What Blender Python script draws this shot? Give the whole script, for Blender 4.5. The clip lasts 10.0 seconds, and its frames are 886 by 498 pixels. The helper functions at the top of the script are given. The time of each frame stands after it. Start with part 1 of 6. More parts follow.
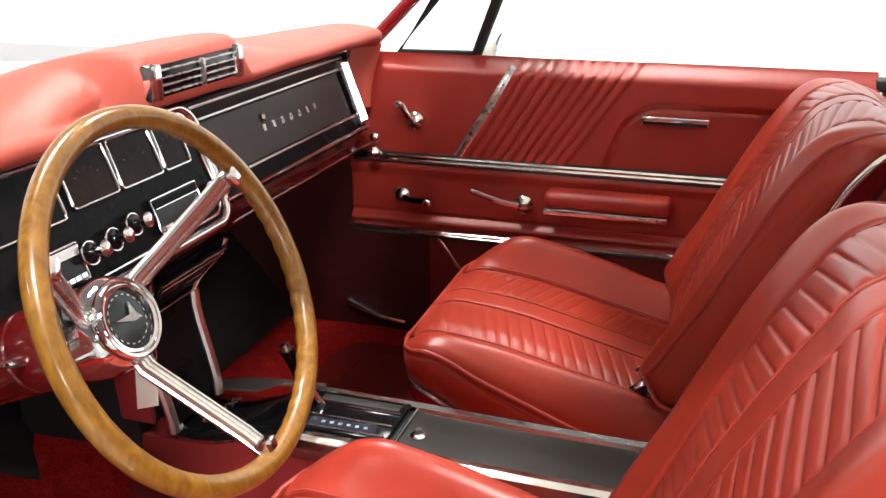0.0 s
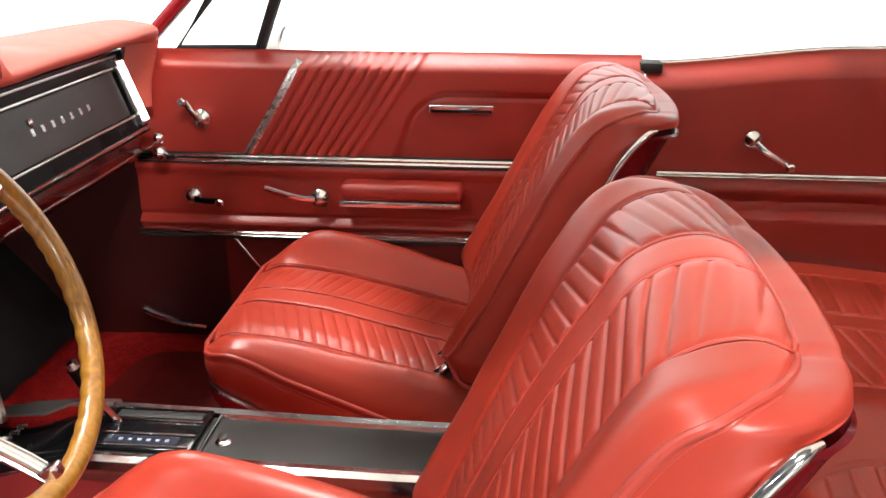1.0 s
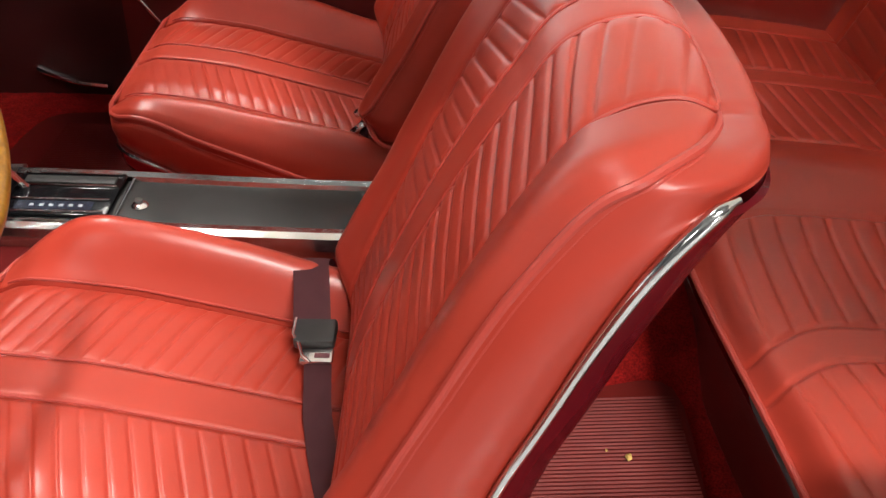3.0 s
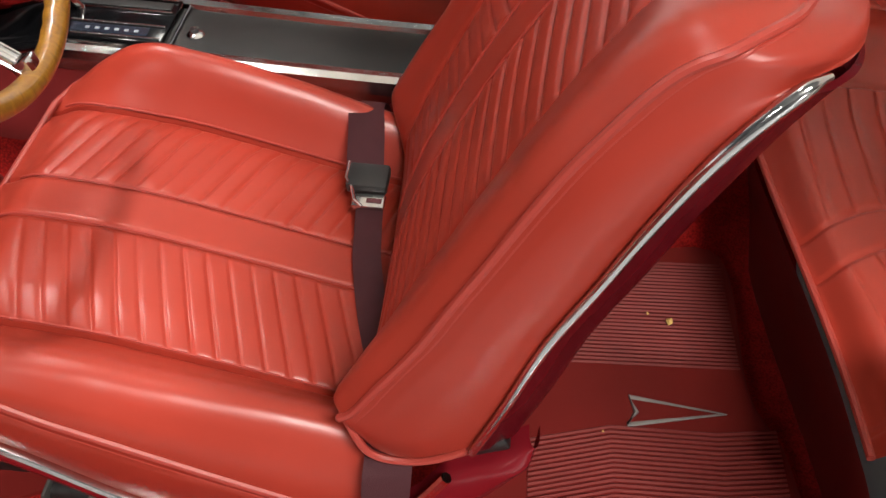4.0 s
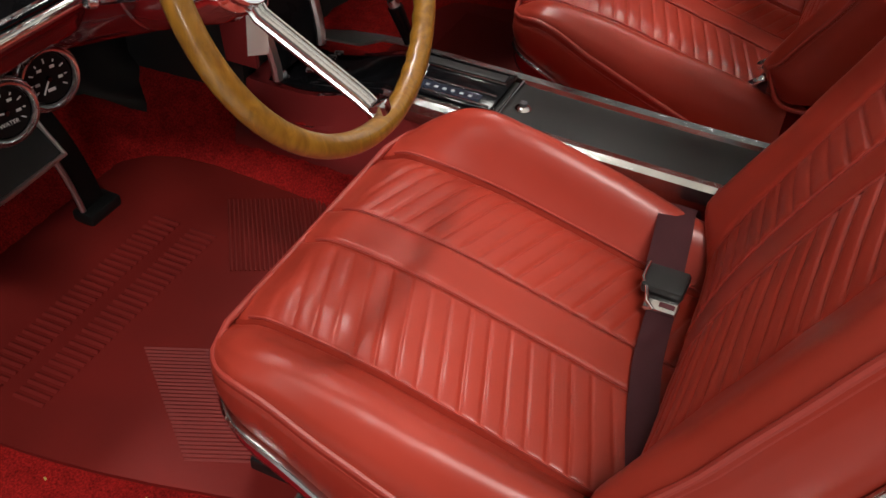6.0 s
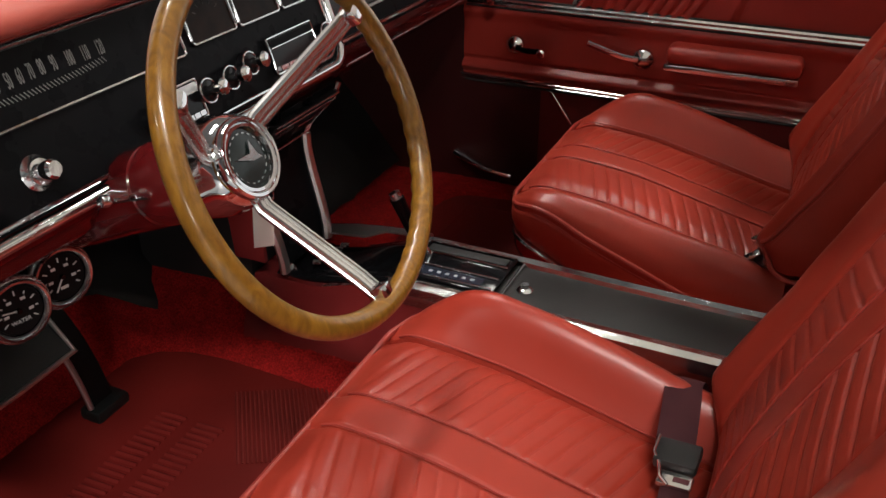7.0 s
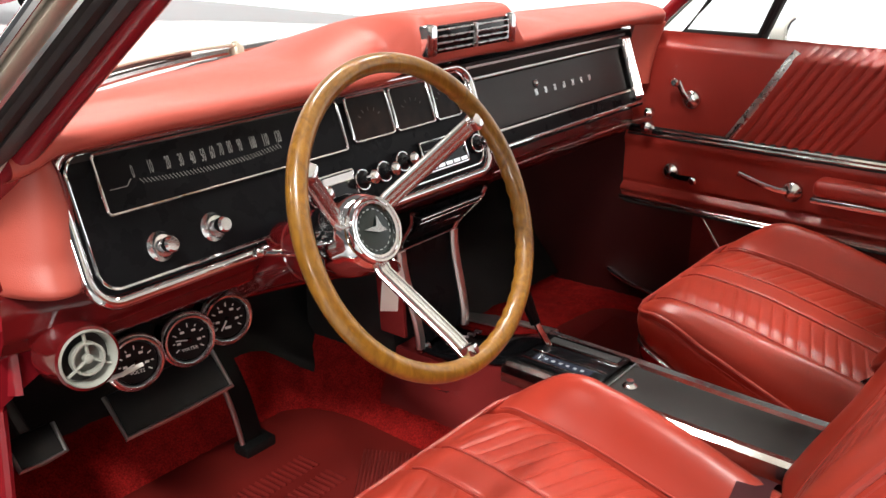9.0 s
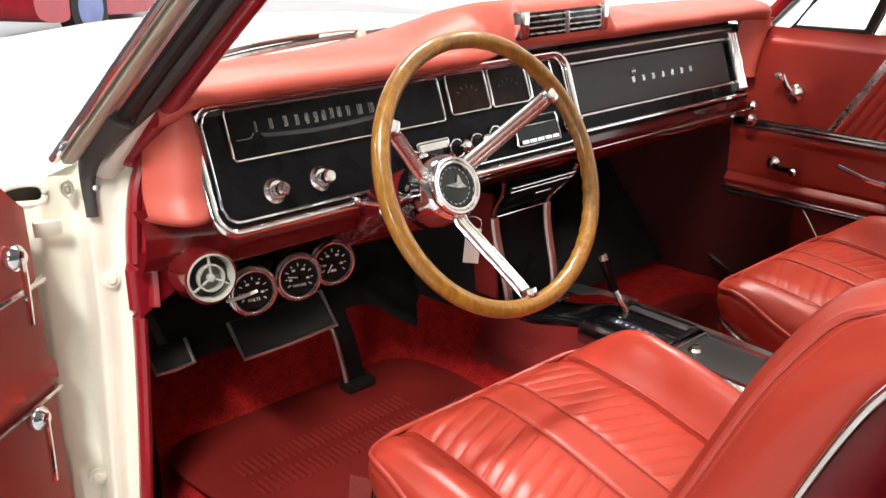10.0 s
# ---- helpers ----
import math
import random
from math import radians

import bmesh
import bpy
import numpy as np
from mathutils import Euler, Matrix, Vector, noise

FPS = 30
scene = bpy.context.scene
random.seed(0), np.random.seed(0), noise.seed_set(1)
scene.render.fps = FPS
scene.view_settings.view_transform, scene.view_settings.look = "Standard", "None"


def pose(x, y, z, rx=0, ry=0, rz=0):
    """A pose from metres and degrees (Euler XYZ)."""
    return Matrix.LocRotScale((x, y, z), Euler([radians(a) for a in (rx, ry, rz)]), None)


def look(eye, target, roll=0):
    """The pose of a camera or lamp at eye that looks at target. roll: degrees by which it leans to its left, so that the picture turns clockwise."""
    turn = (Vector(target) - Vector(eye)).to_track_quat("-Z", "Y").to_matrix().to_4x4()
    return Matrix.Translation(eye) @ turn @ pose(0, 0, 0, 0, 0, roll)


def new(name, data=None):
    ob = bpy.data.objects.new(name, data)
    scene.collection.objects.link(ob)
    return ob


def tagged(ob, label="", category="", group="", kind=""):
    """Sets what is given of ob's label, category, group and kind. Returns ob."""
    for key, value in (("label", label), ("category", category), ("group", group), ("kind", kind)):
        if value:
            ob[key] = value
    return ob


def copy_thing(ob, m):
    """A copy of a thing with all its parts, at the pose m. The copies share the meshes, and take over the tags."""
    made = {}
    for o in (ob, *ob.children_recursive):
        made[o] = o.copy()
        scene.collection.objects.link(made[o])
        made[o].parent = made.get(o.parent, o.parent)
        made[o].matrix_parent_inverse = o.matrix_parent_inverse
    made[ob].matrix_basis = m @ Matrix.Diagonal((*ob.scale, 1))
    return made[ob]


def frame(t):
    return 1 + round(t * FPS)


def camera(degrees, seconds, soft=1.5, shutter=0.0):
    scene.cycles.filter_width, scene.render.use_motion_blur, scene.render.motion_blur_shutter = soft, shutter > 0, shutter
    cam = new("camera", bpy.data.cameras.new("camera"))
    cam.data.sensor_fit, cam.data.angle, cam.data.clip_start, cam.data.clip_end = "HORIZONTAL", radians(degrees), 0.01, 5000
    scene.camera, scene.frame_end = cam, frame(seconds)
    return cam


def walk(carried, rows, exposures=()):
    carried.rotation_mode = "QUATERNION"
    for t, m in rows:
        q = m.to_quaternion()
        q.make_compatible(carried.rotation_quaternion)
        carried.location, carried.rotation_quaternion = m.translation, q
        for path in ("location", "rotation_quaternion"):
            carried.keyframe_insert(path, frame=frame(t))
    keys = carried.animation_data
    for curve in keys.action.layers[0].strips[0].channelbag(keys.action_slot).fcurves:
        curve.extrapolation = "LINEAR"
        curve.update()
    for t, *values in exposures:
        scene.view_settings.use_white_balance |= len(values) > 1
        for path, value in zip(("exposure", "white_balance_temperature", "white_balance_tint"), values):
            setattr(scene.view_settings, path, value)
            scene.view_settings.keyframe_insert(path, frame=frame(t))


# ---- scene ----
cam = camera(51.8, 10.0)
PATH = [
    (0, (0.5970, -0.7410, 1.0012), (0.0532, 0.9616, 0.3566), -0.08),
    (0.5, (0.6009, -0.7360, 1.0044), (0.2505, 1.0138, 0.3521), -0.01),
    (1, (0.6181, -0.7350, 1.0010), (0.4618, 1.0401, 0.3417), 0.13),
    (1.5, (0.6252, -0.7370, 0.9973), (0.6040, 1.0150, 0.2624), 0.18),
    (2, (0.6235, -0.7360, 0.9892), (0.6422, 0.9720, 0.1572), 0.35),
    (2.2, (0.6197, -0.7370, 0.9841), (0.6392, 0.9471, 0.1046), 0.28),
    (3.5, (0.5977, -0.7170, 1.0112), (0.6443, 0.7221, -0.2284), 4.40),
    (4, (0.5890, -0.7150, 1.0019), (0.5705, 0.6209, -0.3490), 4.83),
    (4.5, (0.5765, -0.7160, 0.9894), (0.4306, 0.5333, -0.4347), 4.58),
    (5, (0.5654, -0.7090, 0.9900), (0.2745, 0.4711, -0.4703), 4.10),
    (5.5, (0.5555, -0.7170, 0.9876), (0.0858, 0.4954, -0.3978), 2.65),
    (6, (0.5413, -0.7160, 0.9941), (-0.0087, 0.6055, -0.2554), 3.26),
    (6.2, (0.5549, -0.7200, 1.0046), (-0.0395, 0.6432, -0.1780), 2.05),
    (7.3, (0.5617, -0.7290, 0.9828), (-0.1252, 0.8250, 0.1323), 0.33),
    (7.5, (0.5615, -0.7290, 0.9878), (-0.1325, 0.8404, 0.1721), 0.41),
    (8, (0.5902, -0.7510, 0.9969), (-0.2145, 0.8192, 0.2920), 0.19),
    (8.5, (0.6753, -0.7750, 0.9962), (-0.3339, 0.6913, 0.3317), -0.28),
    (9, (0.7714, -0.8140, 0.9939), (-0.3361, 0.5777, 0.3258), -0.08),
    (9.5, (0.8786, -0.8510, 0.9910), (-0.3305, 0.4550, 0.3258), -0.19),
    (10, (0.9760, -0.8770, 0.9827), (-0.3601, 0.3038, 0.3268), -0.46),
]
EXPOSURES = [(0, 0.52), (0.5, 0.7), (1, 0.8), (2, 0.78), (3.5, 0.2), (4.5, 0.0), (6, -0.44), (7.5, -0.52), (8, -0.18), (9, 0.3), (10, 0.55)]
walk(cam, [(t, look(eye, target, roll)) for t, eye, target, roll in PATH], EXPOSURES)

# ---- light and room ----
world = bpy.data.worlds.new("world")
scene.world = world
world.use_nodes = True
world.node_tree.nodes["Background"].inputs[0].default_value = (1.0, 0.98, 0.96, 1)
world.node_tree.nodes["Background"].inputs[1].default_value = 0.0


def area_lamp(name, eye, target, sx, sy, watts, colour=(1, 0.96, 0.9)):
    data = bpy.data.lights.new(name, "AREA")
    data.shape, data.size, data.size_y = "RECTANGLE", sx, sy
    data.energy, data.color = watts, colour
    ob = new(name, data)
    ob.matrix_world = look(eye, target)
    return ob


# white walls given a glow of their own, and lamps added overhead
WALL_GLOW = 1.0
# unseen lamps, set from cast shadows and as fill where seats looked dark
UNSEEN_LAMPS = [
    (1.80, -2.75, 1.6, 0.35, 325), (-3.0, -6.0, 1.6, 0.5, 120), (-0.95, 0.4, 0.4, 0.9, 75), (3.5, 2.5, 1.0, 1.0, 45),
    (-7.0, 1.0, 4.0, 4.0, 100), (0.1, 3.3, 0.8, 0.8, 92), (-0.95, 1.35, 0.4, 0.6, 85)]
for x, y, sx, sy, w in UNSEEN_LAMPS:
    area_lamp("unseen_lamp", (x, y, 4.3), (x, y, 0), sx, sy, w)
# fill lamp added behind the camera; no window is built there
area_lamp("low_fill_light", (5.5, -8.85, 1.9), (-0.3, 0, 0.2), 2.4, 1.6, 230, (1, 0.98, 0.95))

# ---- materials ----
def mat(name, colour, rough=0.5, metal=0.0, spread=0.12, scale=6.0, grain=0.0, grain_scale=400.0, coat=0.0,
        fleck=0.0, spec=0.5, blotch=0.0, cells=False):
    m = bpy.data.materials.new(name)
    m.use_nodes = True
    n, l = m.node_tree.nodes, m.node_tree.links
    b = n["Principled BSDF"]
    b.inputs["Roughness"].default_value = rough
    b.inputs["Metallic"].default_value = metal
    b.inputs["Coat Weight"].default_value = coat
    b.inputs["Coat Roughness"].default_value = 0.08
    b.inputs["Specular IOR Level"].default_value = spec
    co = n.new("ShaderNodeTexCoord")
    big = n.new("ShaderNodeTexNoise")
    big.inputs["Scale"].default_value = scale
    big.inputs["Detail"].default_value = 6
    l.new(co.outputs["Object"], big.inputs["Vector"])
    ramp = n.new("ShaderNodeMapRange")
    ramp.inputs["From Min"].default_value, ramp.inputs["From Max"].default_value = 0.3, 0.7
    ramp.inputs["To Min"].default_value, ramp.inputs["To Max"].default_value = 1 - spread, 1 + spread
    l.new(big.outputs["Fac"], ramp.inputs["Value"])
    small = n.new("ShaderNodeTexVoronoi" if cells else "ShaderNodeTexNoise")
    small.inputs["Scale"].default_value = grain_scale
    l.new(co.outputs["Object"], small.inputs["Vector"])
    fac = small.outputs["Distance"] if cells else small.outputs["Fac"]
    fr = n.new("ShaderNodeMapRange")
    fr.inputs["From Min"].default_value, fr.inputs["From Max"].default_value = (0.0, 0.8) if cells else (0.3, 0.7)
    fr.inputs["To Min"].default_value, fr.inputs["To Max"].default_value = 1 - fleck, 1 + fleck
    l.new(fac, fr.inputs["Value"])
    mul = n.new("ShaderNodeMath")
    mul.operation = "MULTIPLY"
    l.new(ramp.outputs[0], mul.inputs[0])
    l.new(fr.outputs[0], mul.inputs[1])
    vm = n.new("ShaderNodeVectorMath")
    vm.operation = "SCALE"
    vm.inputs[0].default_value = colour
    l.new(mul.outputs[0], vm.inputs["Scale"])
    l.new(vm.outputs[0], b.inputs["Base Color"])
    rr = n.new("ShaderNodeMapRange")
    rr.inputs["From Min"].default_value, rr.inputs["From Max"].default_value = 0.3, 0.7
    rr.inputs["To Min"].default_value, rr.inputs["To Max"].default_value = max(0.02, rough - 0.02 - blotch), rough + 0.02 + blotch
    mid = n.new("ShaderNodeTexNoise")
    mid.inputs["Scale"].default_value = scale * 4
    mid.inputs["Detail"].default_value = 4
    l.new(co.outputs["Object"], mid.inputs["Vector"])
    l.new(mid.outputs["Fac"], rr.inputs["Value"])
    if metal < 0.5 or blotch:
        l.new(rr.outputs[0], b.inputs["Roughness"])
    if grain:
        bump = n.new("ShaderNodeBump")
        bump.inputs["Strength"].default_value = grain
        bump.inputs["Distance"].default_value = 0.001
        l.new(fac, bump.inputs["Height"])
        l.new(bump.outputs[0], b.inputs["Normal"])
    return m


RED = (0.36, 0.038, 0.022)
LEATHER = mat("red_leather", RED, 0.335, spec=0.42, spread=0.09, scale=6, grain=0.012, grain_scale=700, cells=True)
LEATHER_SIDE = mat("red_vinyl_side", (0.31, 0.032, 0.019), 0.36, spread=0.09, scale=5, grain=0.015, grain_scale=600, cells=True, spec=0.36)
PIPING = mat("red_piping", (0.36, 0.045, 0.032), 0.38, spread=0.06)
PAD = mat("dash_pad_vinyl", (0.50, 0.095, 0.068), 0.44, spread=0.07, scale=5, grain=0.2, grain_scale=800, cells=True)
DOORVINYL = mat("door_vinyl", (0.32, 0.030, 0.021), 0.38, spread=0.08, scale=6, grain=0.15, grain_scale=800, cells=True)
PILLARRED = mat("crimson_trim_paint", (0.26, 0.010, 0.018), 0.25, spread=0.08, scale=6, coat=0.3)
BURGUNDY = mat("burgundy_paint", (0.11, 0.006, 0.007), 0.12, spread=0.08, scale=5, coat=0.5)
SHELL = mat("burgundy_plastic", (0.18, 0.008, 0.014), 0.24, spread=0.10, scale=8)
KICKSHADE = mat("shade_darkened_maroon", (0.045, 0.006, 0.006), 0.45, spread=0.15, scale=6, grain=0.15, grain_scale=800, cells=True)
CONSOLEPAINT = mat("maroon_gloss_panel", (0.20, 0.022, 0.022), 0.16, spread=0.08, coat=0.6)
CARPET = mat("red_carpet", (0.27, 0.010, 0.009), 0.95, spread=0.20, scale=40, grain=1.0, grain_scale=330, fleck=0.42, spec=0.1)
BINDING = mat("red_vinyl_binding", (0.33, 0.016, 0.013), 0.42, spread=0.08, scale=12, grain=0.05, grain_scale=500)
RUBBER = mat("red_rubber_mat", (0.135, 0.009, 0.007), 0.62, spec=0.18, spread=0.12, scale=9, grain=0.15, grain_scale=500)
# paler than the mat: the ribs' highlights are put into the colour
RIBRUBBER = mat("highlighted_red_rubber_ribs", (0.155, 0.016, 0.013), 0.6, spec=0.25, spread=0.12, scale=9)
BLACKVINYL = mat("black_grained_vinyl", (0.024, 0.024, 0.024), 0.38, spread=0.15, grain=0.25, grain_scale=900, cells=True)
BLACKPANEL = mat("black_dash_panel", (0.007, 0.007, 0.008), 0.28, spread=0.15, grain=0.08, grain_scale=900, spec=0.06)
BLACKGLOSS = mat("black_gloss", (0.006, 0.006, 0.007), 0.12, spread=0.1, spec=0.25)
DARKRUBBER = mat("black_rubber", (0.014, 0.014, 0.014), 0.55, spread=0.2, grain=0.2, grain_scale=500)
CHROME = mat("chrome", (0.80, 0.80, 0.81), 0.08, 1.0, spread=0.04, scale=20, blotch=0.02)
WORNCHROME = mat("worn_chrome", (0.66, 0.65, 0.64), 0.16, 1.0, spread=0.10, scale=18, blotch=0.06)
BRUSHED = mat("brushed_steel", (0.55, 0.55, 0.55), 0.28, 1.0, spread=0.08, scale=20, blotch=0.05)
WHITEPAINT = mat("white_car_paint", (0.78, 0.77, 0.73), 0.25, spread=0.03, scale=3, coat=0.4)
JAMBPAINT = mat("cream_jamb_paint", (0.78, 0.76, 0.66), 0.35, spread=0.06, scale=9, grain=0.05, grain_scale=120)
BELT = mat("maroon_webbing", (0.12, 0.034, 0.042), 0.75, spread=0.10, scale=30, grain=0.5, grain_scale=900)
GREYPLASTIC = mat("grey_vent_plastic", (0.36, 0.37, 0.33), 0.45, spread=0.06)
DIAL = mat("black_dial", (0.006, 0.006, 0.006), 0.4, spread=0.1, spec=0.15)
INK = mat("white_dial_ink", (0.75, 0.75, 0.72), 0.6, spread=0.03)
FADEDINK = mat("faded_dial_ink", (0.26, 0.26, 0.245), 0.6, spread=0.1, scale=40)
DIMINK = mat("dim_dial_ink", (0.07, 0.06, 0.055), 0.6, spread=0.1, scale=40)
GAUGEFACE = mat("dark_brown_dial", (0.014, 0.007, 0.005), 0.20, spec=0.08, spread=0.4, scale=50)
CARD = mat("white_card", (0.72, 0.70, 0.66), 0.7, spread=0.04)
GREYSTEEL = mat("grey_steel", (0.13, 0.13, 0.12), 0.42, 0.6, spread=0.25, scale=40)
STEEL = mat("dark_steel", (0.05, 0.05, 0.05), 0.4, 0.8, spread=0.3, scale=40)
CEILINGPAINT = mat("grey_ceiling", (0.22, 0.22, 0.22), 0.8, spread=0.03, scale=0.6)
GREYRUBBER = mat("grey_rubber", (0.048, 0.046, 0.045), 0.5, spread=0.2, grain=0.2, grain_scale=500)
OLIVEMETAL = mat("dull_olive_metal", (0.50, 0.47, 0.38), 0.40, 0.5, spread=0.12, scale=20)
# dark red for the shaded lower panels and for the pad's seams
SHADE_SEAM_RED = mat("dark_red_shade_and_seam", (0.15, 0.012, 0.010), 0.5, spread=0.12, scale=6, grain=0.2, grain_scale=700, cells=True)
GREYINK = mat("grey_ink", (0.28, 0.29, 0.31), 0.5, spread=0.2, scale=60)
BEZEL = mat("bright_bezel_chrome", (0.82, 0.82, 0.82), 0.20, 1.0, spread=0.04, scale=30)
SATIN = mat("satin_bright_metal", (0.78, 0.77, 0.75), 0.30, 1.0, spread=0.06, scale=30)
PEDAL_SHADE = mat("black_pedal_and_shade", (0.007, 0.007, 0.007), 0.45, spread=0.2, spec=0.3)
DARKWALL = mat("darkened_wall", (0.12, 0.12, 0.125), 0.7, spread=0.1, scale=0.8)
WALLPAINT = mat("glowing_white_wall", (0.82, 0.82, 0.82), 0.8, spread=0.03, scale=0.6)
# glow added to a plain wall in place of light falling on it
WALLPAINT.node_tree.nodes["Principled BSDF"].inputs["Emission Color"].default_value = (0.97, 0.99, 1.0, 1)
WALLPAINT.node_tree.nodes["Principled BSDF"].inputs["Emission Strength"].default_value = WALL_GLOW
CONCRETE = mat("showroom_floor", (0.36, 0.365, 0.37), 0.30, spread=0.05, scale=1.2)
CRUMB = mat("yellow_crumb", (0.55, 0.36, 0.10), 0.8)
SILVERINK = mat("grey_mat_ink", (0.22, 0.20, 0.19), 0.6, spread=0.15, scale=40)
FARRED = mat("far_red_paint", (0.5, 0.01, 0.03), 0.25, coat=0.5)
FARBLUE = mat("far_blue_wheel", (0.25, 0.3, 0.55), 0.3, 0.5)


def wood_material():
    m = mat("varnished_wood", (0.30, 0.138, 0.017), 0.32, spread=0.16, scale=9, coat=0.5)
    n, l = m.node_tree.nodes, m.node_tree.links
    b = n["Principled BSDF"]
    co = n.new("ShaderNodeTexCoord")
    tex = n.new("ShaderNodeTexNoise")
    tex.inputs["Scale"].default_value = 70
    tex.inputs["Detail"].default_value = 8
    tex.inputs["Distortion"].default_value = 1.5
    mp = n.new("ShaderNodeMapping")
    mp.inputs["Scale"].default_value = (1, 1, 0.35)
    l.new(co.outputs["Object"], mp.inputs[0])
    l.new(mp.outputs[0], tex.inputs["Vector"])
    cr = n.new("ShaderNodeValToRGB")
    cr.color_ramp.elements[0].position, cr.color_ramp.elements[0].color = 0.32, (0.165, 0.070, 0.008, 1)
    cr.color_ramp.elements[1].position, cr.color_ramp.elements[1].color = 0.68, (0.30, 0.140, 0.017, 1)
    l.new(tex.outputs["Fac"], cr.inputs[0])
    l.new(cr.outputs[0], b.inputs["Base Color"])
    return m


WOOD = wood_material()


def glass_material(name, tint=(1, 1, 1), gloss=1.0):
    m = bpy.data.materials.new(name)
    m.use_nodes = True
    n, l = m.node_tree.nodes, m.node_tree.links
    n.remove(n["Principled BSDF"])
    tr, gl, mx = (n.new(k) for k in ("ShaderNodeBsdfTransparent", "ShaderNodeBsdfGlossy", "ShaderNodeMixShader"))
    tr.inputs[0].default_value = (*tint, 1)
    gl.inputs["Roughness"].default_value = 0.02
    mx.inputs[0].default_value = 0.05 * gloss
    l.new(tr.outputs[0], mx.inputs[1])
    l.new(gl.outputs[0], mx.inputs[2])
    l.new(mx.outputs[0], n["Material Output"].inputs[0])
    return m


GLASS = glass_material("clear_glass", (0.95, 0.97, 0.96))


# ---- building helpers ----
def finish(bm, material, angle=38):
    bmesh.ops.recalc_face_normals(bm, faces=bm.faces)
    for f in bm.faces:
        f.smooth = True
    for e in bm.edges:
        if len(e.link_faces) == 2 and e.calc_face_angle(0) > radians(angle):
            e.smooth = False
    me = bpy.data.meshes.new("mesh")
    bm.to_mesh(me)
    bm.free()
    me.materials.append(material)
    return me


def part(name, bm, material, parent, label="", angle=38):
    ob = new(name, finish(bm, material, angle))
    ob.parent = parent
    ob.matrix_parent_inverse = parent.matrix_basis.inverted() if parent.parent is None else Matrix()
    return tagged(ob, label) if label else ob


def thing(name, at, label, category, group="", kind=""):
    ob = new(name)
    ob.empty_display_size = 0.05
    ob.matrix_basis = Matrix.Translation(at)
    return tagged(ob, label, category, group, kind)


def solo(name, bm, material, label, category, kind="", angle=38):
    return tagged(new(name, finish(bm, material, angle)), label, category, kind=kind)


def grid(bm, nu, nv, fn, wrap_u=False, wrap_v=False):
    """A sheet of quads over fn(u, v), u and v from 0 to 1."""
    rows = []
    for i in range(nu + (0 if wrap_u else 1)):
        rows.append([bm.verts.new(fn(i / nu, j / nv)) for j in range(nv + (0 if wrap_v else 1))])
    for i in range(nu):
        a, b = rows[i], rows[(i + 1) % len(rows)]
        for j in range(nv):
            k = (j + 1) % len(a)
            bm.faces.new((a[j], a[k], b[k], b[j]))
    return rows


def spline(pts, n, closed=False):
    """Catmull-Rom through pts, n steps a span."""
    P = [Vector(p) for p in pts]
    out = []
    m = len(P)
    for i in range(m if closed else m - 1):
        if closed:
            a, b, c, d = P[i - 1], P[i], P[(i + 1) % m], P[(i + 2) % m]
        else:
            a, b, c, d = P[max(i - 1, 0)], P[i], P[i + 1], P[min(i + 2, m - 1)]
        for k in range(n):
            t = k / n
            out.append(0.5 * (2 * b + (c - a) * t + (2 * a - 5 * b + 4 * c - d) * t * t + (3 * b - a - 3 * c + d) * t ** 3))
    if not closed:
        out.append(P[-1])
    return out


def tube(bm, pts, r, closed=False, sides=8, flat=1.0, up=(0, 0, 1), radius=None):
    """A rod along pts; flat squeezes it along up."""
    P = [Vector(p) for p in pts]
    n = len(P)
    rings = []
    U0 = Vector(up).normalized()
    for i in range(n):
        d = (P[(i + 1) % n] - P[i - 1]) if closed else (P[min(i + 1, n - 1)] - P[max(i - 1, 0)])
        d.normalize()
        s = d.cross(U0)
        if s.length < 0.05:
            s = d.cross(Vector((1, 0, 0)) if abs(U0.x) < 0.9 else Vector((0, 1, 0)))
        s.normalize()
        u = s.cross(d).normalized()
        rr = radius(i / max(n - 1, 1)) * r if radius else r
        rings.append([bm.verts.new(P[i] + rr * (math.cos(a) * s + flat * math.sin(a) * u))
                      for a in (2 * math.pi * k / sides for k in range(sides))])
    for i in range(n if closed else n - 1):
        a, b = rings[i], rings[(i + 1) % n]
        for k in range(sides):
            bm.faces.new((a[k], a[(k + 1) % sides], b[(k + 1) % sides], b[k]))
    if not closed:
        bm.faces.new(rings[0][::-1])
        bm.faces.new(rings[-1])
    return bm


def rod(pts, r, **k):
    return tube(bmesh.new(), pts, r, **k)


def lathe(bm, profile, m, sides=32, cap=True):
    """Turn (radius, height) pairs about the z axis of the pose m."""
    rings = []
    for r, h in profile:
        rings.append([bm.verts.new(m @ Vector((r * math.cos(a), r * math.sin(a), h)))
                      for a in (2 * math.pi * k / sides for k in range(sides))])
    for a, b in zip(rings, rings[1:]):
        for k in range(sides):
            bm.faces.new((a[k], a[(k + 1) % sides], b[(k + 1) % sides], b[k]))
    if cap:
        bm.faces.new(rings[0][::-1])
        bm.faces.new(rings[-1])
    return bm


def turned(profile, m, sides=32, cap=True):
    return lathe(bmesh.new(), profile, m, sides, cap)


def axis_pose(at, direction, up=(0, 0, 1)):
    """A pose whose z axis points along direction."""
    z = Vector(direction).normalized()
    x = Vector(up).cross(z)
    if x.length < 1e-3:
        x = Vector((1, 0, 0))
    x.normalize()
    y = z.cross(x)
    m = Matrix((x, y, z)).transposed().to_4x4()
    m.translation = at
    return m


